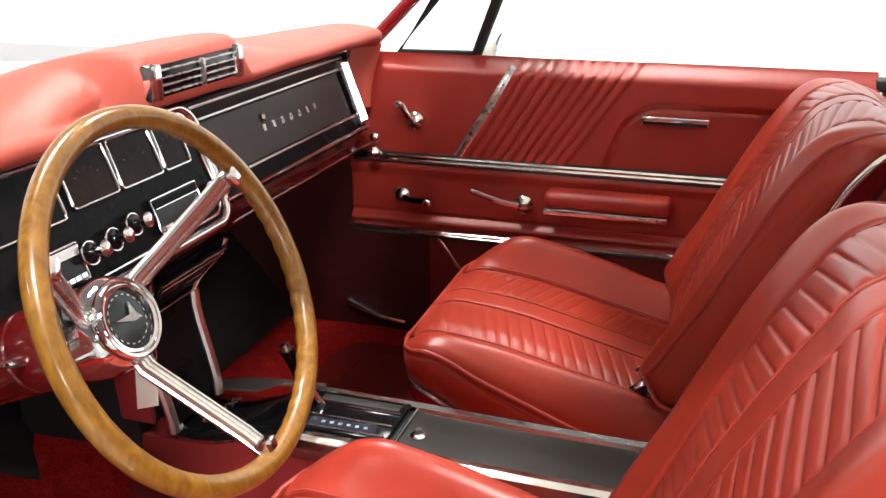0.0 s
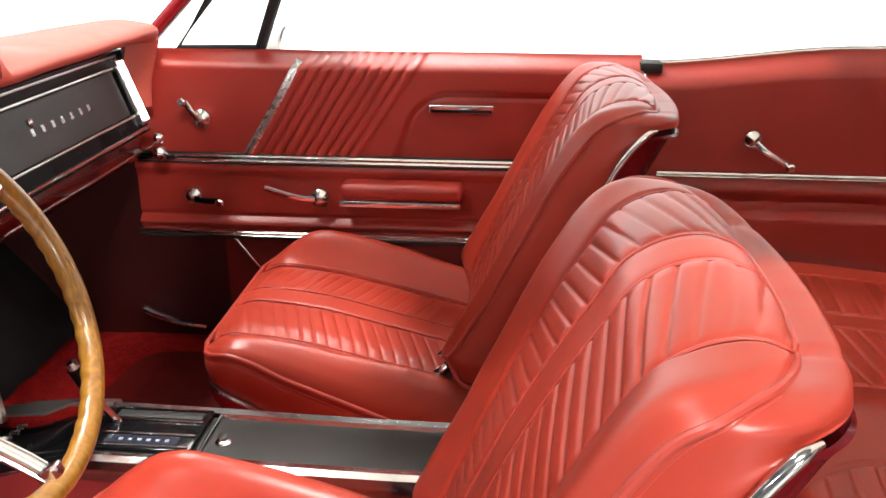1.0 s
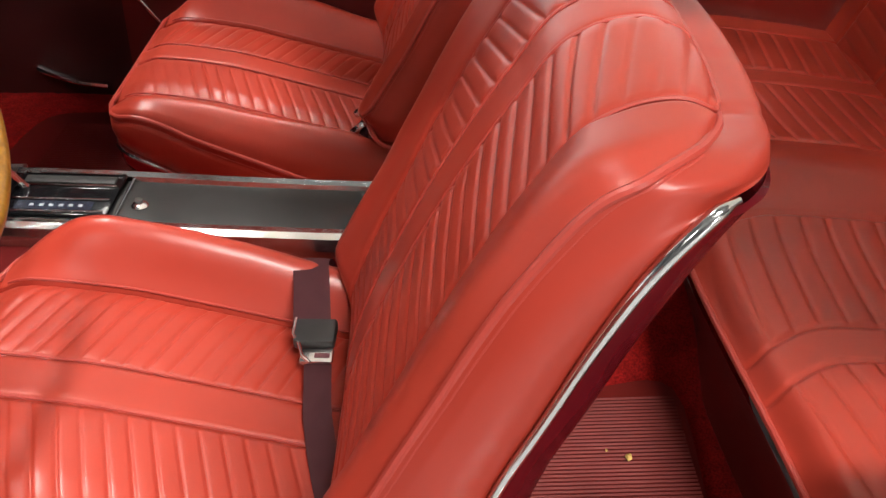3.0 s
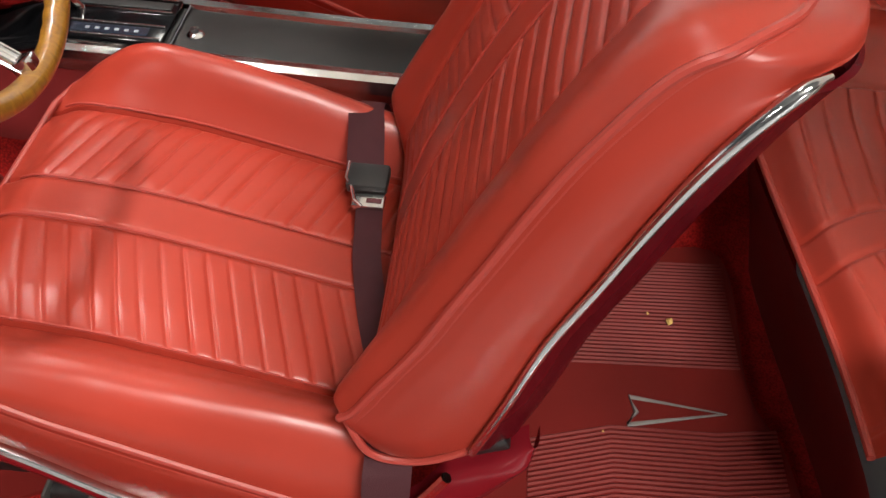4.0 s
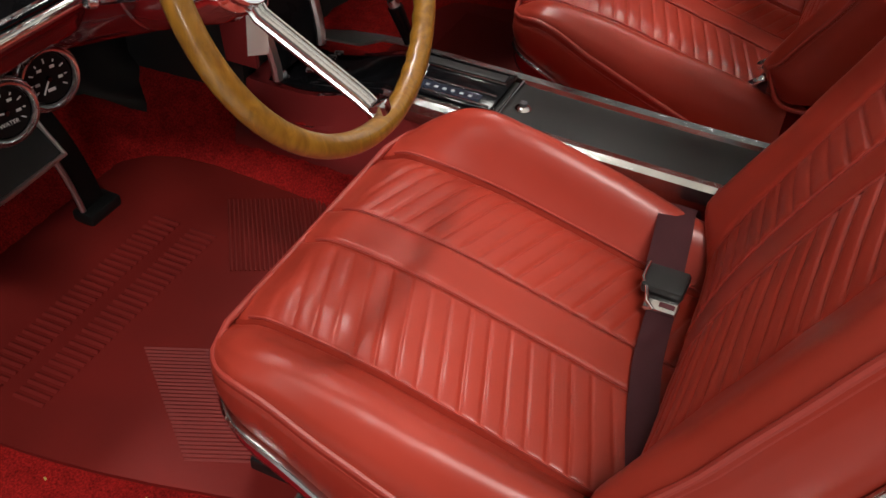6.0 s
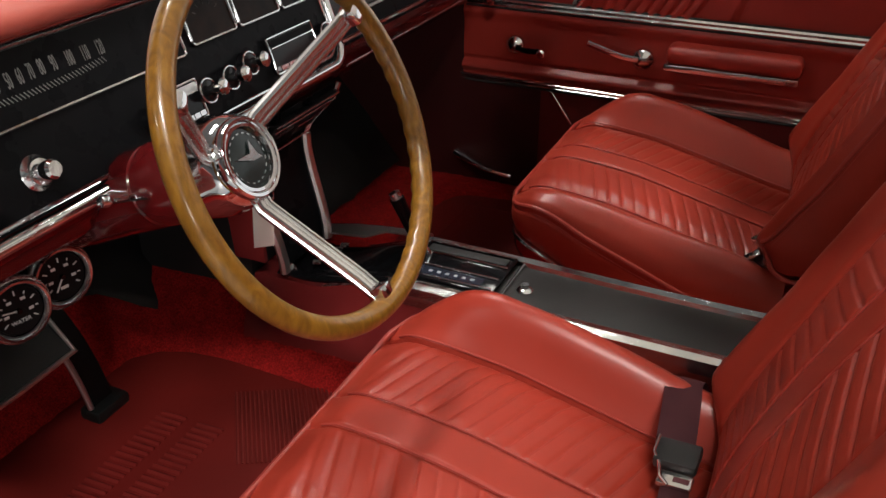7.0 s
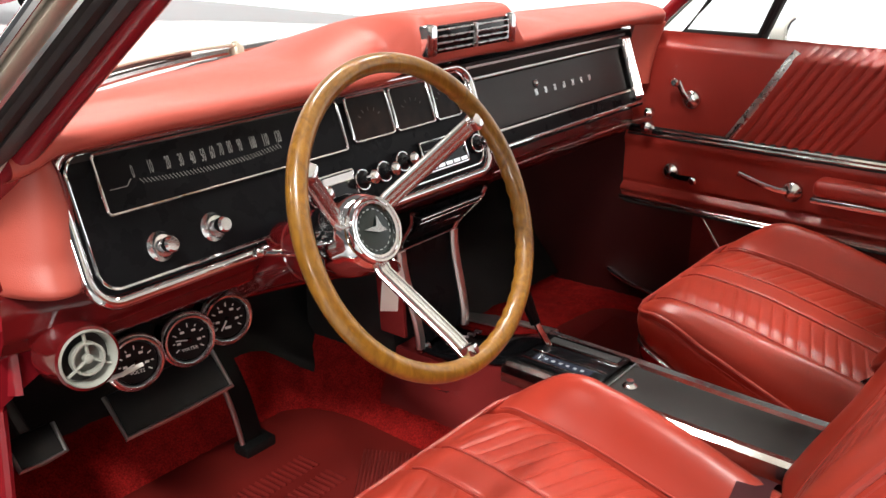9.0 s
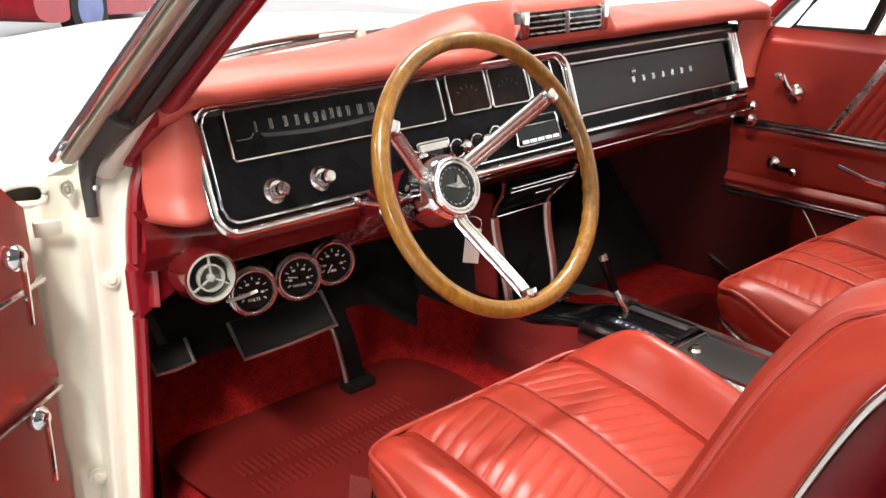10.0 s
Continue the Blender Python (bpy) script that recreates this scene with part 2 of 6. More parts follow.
def block(bm, size, m=None, bevel=0.0, seg=2):
    """A box about the origin of the pose m, with rounded edges."""
    tmp = bmesh.new()
    bmesh.ops.create_cube(tmp, size=1)
    bmesh.ops.scale(tmp, vec=size, verts=tmp.verts)
    if bevel:
        bmesh.ops.bevel(tmp, geom=tmp.edges[:], offset=bevel, segments=seg, affect="EDGES", profile=0.5)
    if m is not None:
        bmesh.ops.transform(tmp, matrix=m, verts=tmp.verts)
    vm = {}
    for v in tmp.verts:
        vm[v] = bm.verts.new(v.co)
    for f in tmp.faces:
        bm.faces.new([vm[v] for v in f.verts])
    tmp.free()
    return bm


def box(x0, x1, y0, y1, z0, z1, bevel=0.0, seg=2):
    return block(bmesh.new(), (x1 - x0, y1 - y0, z1 - z0), Matrix.Translation(((x0 + x1) / 2, (y0 + y1) / 2, (z0 + z1) / 2)), bevel, seg)


def rounded(y0, y1, z0, z1, r, n=6):
    """Corner points of a rounded rectangle, as (y, z) pairs."""
    out = []
    for cy, cz, a0 in ((y1 - r, z1 - r, 0), (y0 + r, z1 - r, 90), (y0 + r, z0 + r, 180), (y1 - r, z0 + r, 270)):
        for k in range(n + 1):
            a = radians(a0 + 90 * k / n)
            out.append((cy + r * math.cos(a), cz + r * math.sin(a)))
    return out


def slab(outline, depth, place):
    """A flat plate: outline in (a, b) pairs, place(a, b, h) gives the point at height h above its plane."""
    bm = bmesh.new()
    lo = [bm.verts.new(place(a, b, 0)) for a, b in outline]
    hi = [bm.verts.new(place(a, b, depth)) for a, b in outline]
    bm.faces.new(lo[::-1])
    bm.faces.new(hi)
    for k in range(len(lo)):
        j = (k + 1) % len(lo)
        bm.faces.new((lo[k], lo[j], hi[j], hi[k]))
    return bm


def lettering(text, size, m, depth=0.0006):
    cu = bpy.data.curves.new("text", "FONT")
    cu.body, cu.size, cu.extrude, cu.align_x, cu.align_y = text, size, depth, "CENTER", "CENTER"
    cu.resolution_u = 3
    ob = new("text", cu)
    bpy.context.view_layer.update()
    me = bpy.data.meshes.new_from_object(ob.evaluated_get(bpy.context.evaluated_depsgraph_get()))
    bpy.data.objects.remove(ob)
    bm = bmesh.new()
    bm.from_mesh(me)
    bmesh.ops.transform(bm, matrix=m, verts=bm.verts)
    return bm


def lerp(a, b, t):
    return a + (b - a) * t


def smooth(a, b, x):
    t = min(1.0, max(0.0, (x - a) / (b - a)))
    return t * t * (3 - 2 * t)


def along(pts, t):
    """The point at the share t of a polyline of equal spans."""
    f = t * (len(pts) - 1)
    i = min(int(f), len(pts) - 2)
    return Vector(pts[i]).lerp(Vector(pts[i + 1]), f - i)


def groove(d, width, depth):
    """A stitched groove at distance d from its line."""
    return -depth * math.exp(-(d / width) ** 2)

# ---- showroom ----
GROUND = -0.27
solo("floor", box(-15, 9, -9, 7.8, GROUND - 0.1, GROUND), CONCRETE, "pale grey polished showroom floor", "floor", "structure")
# unseen ceiling, south and east walls are coloured dark to limit bounce light
solo("ceiling", box(-15, 9, -9, 7.8, 4.4, 4.5), CEILINGPAINT, "grey showroom ceiling", "ceiling", "structure")
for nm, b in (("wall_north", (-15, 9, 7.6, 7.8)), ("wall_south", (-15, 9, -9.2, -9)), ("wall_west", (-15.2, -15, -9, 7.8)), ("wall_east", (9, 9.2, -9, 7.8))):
    solo(nm, box(*b, GROUND, 4.4), {"wall_north": WALLPAINT, "wall_west": WALLPAINT}.get(nm, DARKWALL), {"wall_south": "unseen showroom wall coloured dark against bounce light", "wall_east": "unseen showroom wall coloured dark against bounce light"}.get(nm, "plain white showroom wall that glows by itself"), "wall", "structure")

# ---- car shell ----
CY = 0.439                      # middle of the car
body = thing("car_body", (0, CY, GROUND), "white two-door hardtop car body with red interior", "car", kind="structure")


def glass_base(y):
    """How far forward the windscreen's foot lies at y."""
    return -0.54 + 0.30 * (abs(y - CY) / 0.82) ** 2.2


def bonnet(u, v):
    y = lerp(-0.56, 1.44, v)
    k = (y - CY) / 1.0
    out = abs(y - CY) - 0.78
    foot = glass_base(max(-0.38, min(1.26, y))) - 0.03
    if out > 0:
        foot = min(foot, -0.315 - 0.5 * out)
    x = lerp(foot, -2.15, u)
    z = 0.752 - 0.125 * u ** 1.2 - 0.105 * k ** 2 - 0.052 * smooth(0.70, 0.98, abs(k)) + 0.025 * math.exp(-(k / 0.25) ** 2) * smooth(0, 0.3, u)
    return (x, y, z + 0.03 * u * abs(k))


bm = bmesh.new()
grid(bm, 40, 80, bonnet)
part("bonnet", bm, WHITEPAINT, body, "white painted bonnet and front wings")
bm = bmesh.new()
grid(bm, 6, 40, lambda u, v: (lerp(glass_base(lerp(-0.36, 1.24, v)) + 0.035, glass_base(lerp(-0.36, 1.24, v)) - 0.05, u), lerp(-0.36, 1.24, v), 0.742 - 0.004 * u))
part("cowl", bm, WHITEPAINT, body, "white cowl panel below the windscreen")
for side in (0, 1):
    y = -0.56 if side == 0 else 1.44
    o = -1 if side == 0 else 1
    bm = bmesh.new()
    grid(bm, 30, 10, lambda u, v: (lerp(-0.42, -2.15, u), y + o * (0.02 * math.sin(math.pi * v)), lerp(0.605 - 0.12 * u, -0.05, v)))
    part("front_wing", bm, WHITEPAINT, body)
# windscreen foot: bright moulding and wiper
bm = rod([(glass_base(y) - 0.006, y, 0.757) for y in np.linspace(-0.34, 1.22, 41)], 0.009, flat=0.7)
part("windscreen_moulding", bm, WORNCHROME, body, "bright windscreen moulding")
def screen(u, v):
    y = lerp(-0.33, 1.21, v)
    yy = CY + (y - CY) * (1 - 0.20 * u)
    return (lerp(glass_base(y), 0.20 - 0.10 * (1 - (abs(y - CY) / 0.78) ** 2), u), yy, lerp(0.748, 1.055, u))
bm = bmesh.new()
grid(bm, 8, 24, screen)
ws = part("windscreen", bm, GLASS, body, "clear curved windscreen glass")
ws.visible_shadow = False


def pillar(sgn):
    """Windscreen pillar: bright outer trim, black channel, maroon inner cover."""
    def p(t, dy, dx, dz):
        x, y, z = lerp(-0.272, 0.20, t), lerp(-0.372, -0.231, t), lerp(0.672, 1.105, t)
        return (x + dx, y + dy if sgn < 0 else 2 * CY - y - dy, z + dz)
    ts = np.linspace(-0.03, 0.88, 15)
    up = (-0.65, 0.45 * sgn, 0.6)
    part("pillar_cover", rod([p(t, 0.016, 0.004, 0.002) for t in ts], 0.019, flat=0.75, sides=14, up=up, radius=lambda t: 1.15 - 0.2 * smooth(0, 0.12, t)), PILLARRED, body, "glossy crimson windscreen pillar cover")
    foot = axis_pose(p(-0.02, 0.016, 0.004, 0.002), Vector(p(0, 0, 0, 0)) - Vector(p(0.5, 0, 0.05, 0)))
    part("cover_foot", turned([(0.022, -0.004), (0.0235, 0.006), (0.022, 0.016), (0.015, 0.024), (0.001, 0.027)], foot @ Matrix.Diagonal((1, 0.85, 1, 1)), 20), PILLARRED, body)
    part("pillar_foot", rod([p(t, -0.002, 0.006, 0.010) for t in np.linspace(-0.10, 0.22, 12)], 0.021, flat=0.7, sides=10, up=up, radius=lambda t: 1.25 - 1.2 * t), JAMBPAINT, body, "cream painted pillar foot")
    part("pillar_seal", rod([p(t, -0.012, 0.0, 0.004) for t in np.linspace(0.05, 0.88, 15)], 0.019, flat=0.6, sides=10, up=up, radius=lambda t: 0.35 + 0.65 * smooth(0, 0.18, t)), GREYRUBBER, body, "grey rubber pillar seal")
    part("pillar_seal", rod([p(t, -0.036, -0.002, 0.006) for t in ts], 0.017, flat=0.6, sides=10, up=up), DARKRUBBER, body, "black rubber pillar seal")
    part("pillar_bead", rod([p(t, -0.052, -0.003, 0.010) for t in ts], 0.0055, sides=8, up=up), CHROME, body, "thin bright bead")
    part("pillar_channel", rod([p(t, -0.068, -0.008, 0.008) for t in ts], 0.018, flat=0.5, sides=10, up=up), OLIVEMETAL, body, "dull metal pillar channel")
    part("pillar_trim", rod([p(t, -0.088, -0.014, 0.010) for t in ts], 0.011, flat=0.7, sides=10, up=up), CHROME, body, "bright pillar trim")


pillar(-1)
pillar(1)
# hinge pillar on the open side, with its ridge, pocket, bolts and rubber corner
bm = bmesh.new()
def jamb(u, v):
    z = lerp(0.672, -0.10, u)
    yb = float(np.interp(z, [-0.1, 0.10, 0.28, 0.41, 0.51, 0.60, 0.66, 0.69], [-0.437, -0.417, -0.400, -0.390, -0.387, -0.374, -0.352, -0.342]))
    yr = float(np.interp(z, [-0.1, 0.11, 0.365, 0.52, 0.645, 0.70], [-0.468, -0.453, -0.437, -0.432, -0.418, -0.405]))
    ledge = 0.018 * smooth(0.20, 0.14, z)
    pts = [(-0.278, yb + 0.006), (-0.284, yb - 0.006), (-0.297, yb - 0.014), (-0.300, (yb + yr) / 2), (-0.302, yr + 0.008), (-0.310, yr), (-0.352, yr + 0.002), (-0.368 + ledge, yr - 0.008), (-0.370 + ledge, yr - 0.035), (-0.371 + ledge, yr - 0.050), (-0.384, yr - 0.060), (-0.392, yr - 0.085), (-0.40, yr - 0.13)]
    q = along(spline([(a, b, 0) for a, b in pts], 4), v)
    return (q.x + 0.002 * math.sin(14 * u + 9 * v) * math.sin(math.pi * v) - 0.02 * smooth(0.08, 0.0, u), q.y, z)
grid(bm, 130, 70, jamb)
# open hinge pocket beside the ridge
hole = [f for f in bm.faces if -0.53 < f.calc_center_median().y < -0.466 and 0.590 < f.calc_center_median().z < 0.617]
bmesh.ops.delete(bm, geom=hole, context="FACES")
part("hinge_pillar", bm, JAMBPAINT, body, "cream painted door hinge pillar with a raised ridge")
part("hinge_pocket", box(-0.45, -0.435, -0.56, -0.45, 0.57, 0.63, 0.004), OLIVEMETAL, body, "dull hinge pocket in the door opening")
part("pocket_rim", rod(spline([(-0.395, -0.525, 0.613), (-0.388, -0.492, 0.618), (-0.372, -0.470, 0.617), (-0.369, -0.464, 0.604), (-0.372, -0.470, 0.590), (-0.388, -0.492, 0.588), (-0.395, -0.525, 0.590)], 6), 0.0052, sides=8), JAMBPAINT, body)
part("hinge_plate", block(bmesh.new(), (0.006, 0.040, 0.026), pose(-0.350, -0.474, 0.556, 0, 14, -14), 0.0025), JAMBPAINT, body, "cream hinge plate")
part("jamb_screw", turned([(0.005, 0), (0.004, 0.002), (0.001, 0.0025)], axis_pose((-0.272, -0.424, 0.624), (1, -0.6, 0.2)), 12), BRUSHED, body)
for (x, y, z) in ((-0.298, -0.412, 0.475), (-0.345, -0.462, 0.13)):
    part("jamb_bolt", turned([(0.0, 0.006), (0.006, 0.006), (0.008, 0.003), (0.013, 0.002), (0.014, -0.003)], axis_pose((x + 0.002, y, z), (1, -0.3, 0.1)), 16), JAMBPAINT, body)
bm = bmesh.new()
grid(bm, 14, 14, lambda u, v: (-0.455 + 0.012 * math.sin(4 * u) * v, lerp(-0.56, -0.40, u), lerp(-0.05, 0.655 - 0.055 * (1 - u), v)))
part("wing_end", bm, JAMBPAINT, body, "cream inner end of the front wing")
part("wing_pocket", turned([(0.001, 0.004), (0.020, 0.004), (0.026, 0.001)], axis_pose((-0.440, -0.472, 0.575), (1, 0, 0)) @ Matrix.Diagonal((0.85, 1.0, 1, 1)), 20), DARKRUBBER, body, "dark access hole in the wing end")
gm = part("grommet", turned([(0.001, 0.003), (0.004, 0.0045), (0.006, 0.002), (0.009, 0.002), (0.011, 0.004), (0.0125, 0.003), (0.013, -0.004)], axis_pose((-0.345, -0.440, 0.611), (1, -0.3, 0)) @ Matrix.Diagonal((0.75, 1.1, 1, 1)), 20), OLIVEMETAL, body, "dull grommet in the hinge pocket")
part("rubber_corner", rod(spline([(-0.21, -0.405, 0.735), (-0.265, -0.418, 0.69), (-0.295, -0.425, 0.64), (-0.300, -0.425, 0.575)], 6), 0.022, flat=0.5, sides=10, up=(1, -0.6, 0.2), radius=lambda t: 1.25 - 0.85 * smooth(0, 0.9, t)), GREYRUBBER, body, "dark grey rubber weatherstrip corner")
bm = bmesh.new()
def flange(u, v):
    z = lerp(0.690, 0.430, u)
    y = float(np.interp(z, [0.281, 0.413, 0.513, 0.597, 0.655, 0.69], [-0.395, -0.385, -0.382, -0.370, -0.352, -0.346]))
    return (lerp(-0.274, lerp(-0.225, -0.250, smooth(0.61, 0.57, z)), v) + 0.004 * math.sin(math.pi * v), y + 0.003 + 0.020 * v, z)
grid(bm, 24, 6, flange)
part("dash_end_flange", bm, PILLARRED, body, "crimson painted flange beside the dash")
part("edge_binding", rod(spline([(-0.262, -0.346, 0.690), (-0.270, -0.352, 0.655), (-0.275, -0.370, 0.597), (-0.276, -0.382, 0.513), (-0.276, -0.385, 0.413), (-0.276, -0.395, 0.281), (-0.276, -0.413, 0.103), (-0.276, -0.430, -0.05)], 8), 0.015, sides=10, flat=0.7), PILLARRED, body, "red edge binding of the door opening")
# sills with bright scuff plates
for sgn in (-1, 1):
    y0, y1 = (-0.545, -0.468) if sgn < 0 else (1.235, 1.31)
    part("sill", box(-0.40, 1.05, y0, y1, -0.12, 0.075, 0.012), WHITEPAINT, body, "white door sill")
    bm = bmesh.new()
    for k in range(6):
        yy = lerp(y0 + 0.012, y1 - 0.012, k / 5)
        tube(bm, [(-0.38, yy, 0.079), (1.02, yy, 0.079)], 0.005, flat=0.5)
    part("scuff_plate", bm, WORNCHROME, body, "ribbed bright scuff plate")
# the driver-side pillar, out of view, stands further forward to shade the bench
for x0, y0, y1 in ((1.32, -0.43, -0.31), (1.50, 1.16, 1.28)):
    part("rear_pillar", box(x0, 1.95, y0, y1, 0.68, 1.02, 0.03), WHITEPAINT, body, "white rear roof pillar")
def roof(u, v):
    """Low crowned panel, out of view; its rear rails spread and drop to shade the bench."""
    x, side = lerp(0.13, 1.95, u), 2 * v - 1
    rear = smooth(0.95, 1.20, x)
    half = lerp(0.64, 0.62, u) + 0.24 * rear
    return (x, CY + half * side, 1.03 - 0.09 * rear * abs(side) ** 6 + 0.075 * math.sin(math.pi * (0.12 + 0.8 * u)) * (1 - side ** 4))
bm = bmesh.new()
grid(bm, 60, 36, roof)
bmesh.ops.solidify(bm, geom=bm.faces[:], thickness=0.03)
part("roof", bm, WHITEPAINT, body, "white roof panel")
part("rear_quarter", box(1.02, 2.6, -0.47, -0.36, -0.1, 0.70, 0.03), WHITEPAINT, body, "white rear quarter panel")
part("rear_quarter", box(0.9, 2.6, 1.24, 1.35, -0.1, 0.68, 0.03), WHITEPAINT, body, "white rear quarter panel")
part("rear_deck", box(1.75, 2.6, -0.40, 1.28, 0.60, 0.68, 0.03), WHITEPAINT, body)
for x0, x1, z1 in ((-2.17, -2.13, 0.50), (2.58, 2.62, 0.62)):
    part("end_panel", box(x0, x1, -0.50, 1.38, -0.08, z1, 0.015), WHITEPAINT, body, "plain white body end panel")
part("bulkhead", box(-0.80, -0.74, -0.33, 1.21, 0.0, 0.64), STEEL, body)

# carpeted floor with tunnel and toe board
def floorpan(u, v):
    x, y = lerp(-0.74, 1.10, u), lerp(-0.468, 1.235, v)
    z = 0.045 + 0.015 * math.sin(3 * x + 2 * y)
    z += 0.17 * math.exp(-((y - CY) / 0.155) ** 4) * (1 - 0.35 * smooth(0.5, 1.0, x))
    z = max(z, 0.045 + 1.05 * max(0.0, -0.40 - x))
    z += 0.03 * smooth(0.06, 0.0, y + 0.468) + 0.03 * smooth(0.06, 0.0, 1.235 - y)
    return (x, y, z + 0.004 * noise.noise(Vector((x * 60, y * 60, 0))))
bm = bmesh.new()
grid(bm, 150, 140, floorpan)
solo("carpet", bm, CARPET, "deep red cut-pile carpet over the car floor", "carpet", "structure", 80)

bind = rod(spline([(0.372, -0.245, 0.056), (0.354, -0.266, 0.055), (0.341, -0.284, 0.055), (0.337, -0.306, 0.054), (0.339, -0.338, 0.054), (0.346, -0.395, 0.054), (0.352, -0.440, 0.060)], 8), 0.008, flat=0.55)
part("carpet_binding", bind, BINDING, bpy.data.objects["carpet"], "smooth red vinyl ridge in the carpet")

# toe board; the shade under the dash is put into its black
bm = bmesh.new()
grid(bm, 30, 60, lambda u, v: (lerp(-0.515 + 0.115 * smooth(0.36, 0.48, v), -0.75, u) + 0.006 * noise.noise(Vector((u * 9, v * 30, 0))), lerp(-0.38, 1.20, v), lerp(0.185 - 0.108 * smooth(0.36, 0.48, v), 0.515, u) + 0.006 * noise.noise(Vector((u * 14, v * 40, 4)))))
solo("toe_board", bm, PEDAL_SHADE, "black toe board darkened for the shade under the dash", "trim panel", "structure")
# kick panels and bulkhead close the footwells; the panels' colour holds footwell shade
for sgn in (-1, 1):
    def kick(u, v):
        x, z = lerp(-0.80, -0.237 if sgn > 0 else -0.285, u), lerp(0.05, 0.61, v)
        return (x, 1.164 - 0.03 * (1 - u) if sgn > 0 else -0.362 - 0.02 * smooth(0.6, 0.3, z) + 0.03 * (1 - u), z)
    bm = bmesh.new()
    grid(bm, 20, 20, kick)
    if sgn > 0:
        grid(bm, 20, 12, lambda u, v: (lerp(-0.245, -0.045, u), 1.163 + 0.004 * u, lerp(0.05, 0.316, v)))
    solo("kick_panel", bm, KICKSHADE, "maroon kick panel coloured dark for the footwell's shade", "trim panel", "structure")
# strip added to block the bright outside seen past the door edge
part("door_gap_filler", box(-0.262, -0.205, 1.174, 1.190, 0.05, 0.64), DARKRUBBER, body, "dark filler strip behind the passenger door edge")
# unseen box added to keep stray light out of the footwells
part("footwell_light_block", box(-0.78, -0.52, -0.15, 1.03, 0.56, 0.655), STEEL, body)
bm = rod(spline([(-0.245, 1.146, 0.130), (-0.225, 1.143, 0.121), (-0.165, 1.141, 0.102), (-0.10, 1.146, 0.092)], 6), 0.011, flat=0.6)
part("sill_trim", bm, CHROME, body, "short bright trim at the kick panel foot")

# ---- passenger door ----
PY = 1.17


def pleat_wave(d, pitch):
    """Depth of a padded pleat whose seams lie every pitch metres."""
    f = (d / pitch) % 1.0
    return 0.78 * (1 - math.exp(-(min(f, 1 - f) / 0.085) ** 1.4)) + 0.22 * math.sin(math.pi * f)


def door_skin(u, v, x0, x1, z0, z1, fn):
    x, z = lerp(x0, x1, u), lerp(z0, z1, v)
    return (x, PY - fn(x, z), z)


def upper_panel(x, z):
    h = 0.004
    front = 0.030 + (z - 0.506) * 0.60
    rear = 0.270 + (z - 0.506) * 0.68
    if front < x < rear:
        h += 0.0065 * pleat_wave((x - front) / (rear - front) * 10, 1.0)
    bx = 0.345 + (z - 0.506) * 0.33
    d = min(x - bx, 0.644 - z)
    if x - bx < 0.07 and 0.644 - z < 0.07:
        d = 0.07 - math.hypot(0.07 - (x - bx), 0.07 - (0.644 - z))
    h -= 0.008 * smooth(-0.004, 0.008, d) if x > rear else 0
    h += groove(d - 0.012, 0.003, 0.003) if x > rear else 0
    h -= 0.05 * smooth(0.685, 0.722, z) ** 1.5
    return h


door = thing("passenger_door", (0.3, PY, 0.09), "closed passenger door with red vinyl trim and bright strips", "car door")
bm = bmesh.new()
grid(bm, 330, 60, lambda u, v: door_skin(u, v, -0.235, 0.862, 0.50, 0.722, upper_panel))
part("upper_panel", bm, DOORVINYL, door, "red pleated vinyl upper door panel")
def mid_panel(x, z):
    return 0.004 + 0.012 * math.exp(-((z - 0.343) / 0.010) ** 2) + groove(z - 0.360, 0.004, 0.004) + 0.006 * math.exp(-((z - 0.468) / 0.012) ** 2)
bm = bmesh.new()
grid(bm, 60, 50, lambda u, v: door_skin(u, v, -0.235, 0.862, 0.322, 0.488, mid_panel))
part("middle_panel", bm, DOORVINYL, door)
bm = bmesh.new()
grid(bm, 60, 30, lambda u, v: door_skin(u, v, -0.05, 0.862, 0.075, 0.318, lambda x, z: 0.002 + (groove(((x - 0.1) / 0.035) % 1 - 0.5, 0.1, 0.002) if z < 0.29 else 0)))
# shade low on the door is put into this darker red
part("lower_panel", bm, SHADE_SEAM_RED, door, "lower door panel, shade painted into its dark red")
part("door_shell", box(-0.19, 0.862, PY + 0.022, PY + 0.14, 0.075, 0.705, 0.02), WHITEPAINT, door, "white outer door shell")


def strip(z, h, x0, x1, y=PY - 0.006, name="bright_strip", parent=door, up=1):
    bm = bmesh.new()
    prof = [(0.004, -h), (-0.004, -h), (-0.007, -h * 0.55), (-0.004, -h * 0.1), (-0.004, h * 0.1), (-0.007, h * 0.55), (-0.004, h), (0.004, h)]
    a = [bm.verts.new((x0, y + p, z + q)) for p, q in prof]
    b = [bm.verts.new((x1, y + p, z + q)) for p, q in prof]
    for k in range(len(a)):
        j = (k + 1) % len(a)
        bm.faces.new((a[k], a[j], b[j], b[k]))
    bm.faces.new(a), bm.faces.new(b[::-1])
    return part(name, bm, WORNCHROME, parent, "bright door strip")


for zz in (0.4815, 0.5025, 0.3085):
    part("dark_channel", rod([(-0.228, PY - 0.008, zz), (0.858, PY - 0.008, zz)], 0.0026, sides=6), DARKRUBBER, door)
strip(0.492, 0.0085, -0.225, 0.86)
strip(0.318, 0.0065, -0.24, 0.86)
strip(0.716, 0.003, -0.15, 0.862, PY + 0.05)
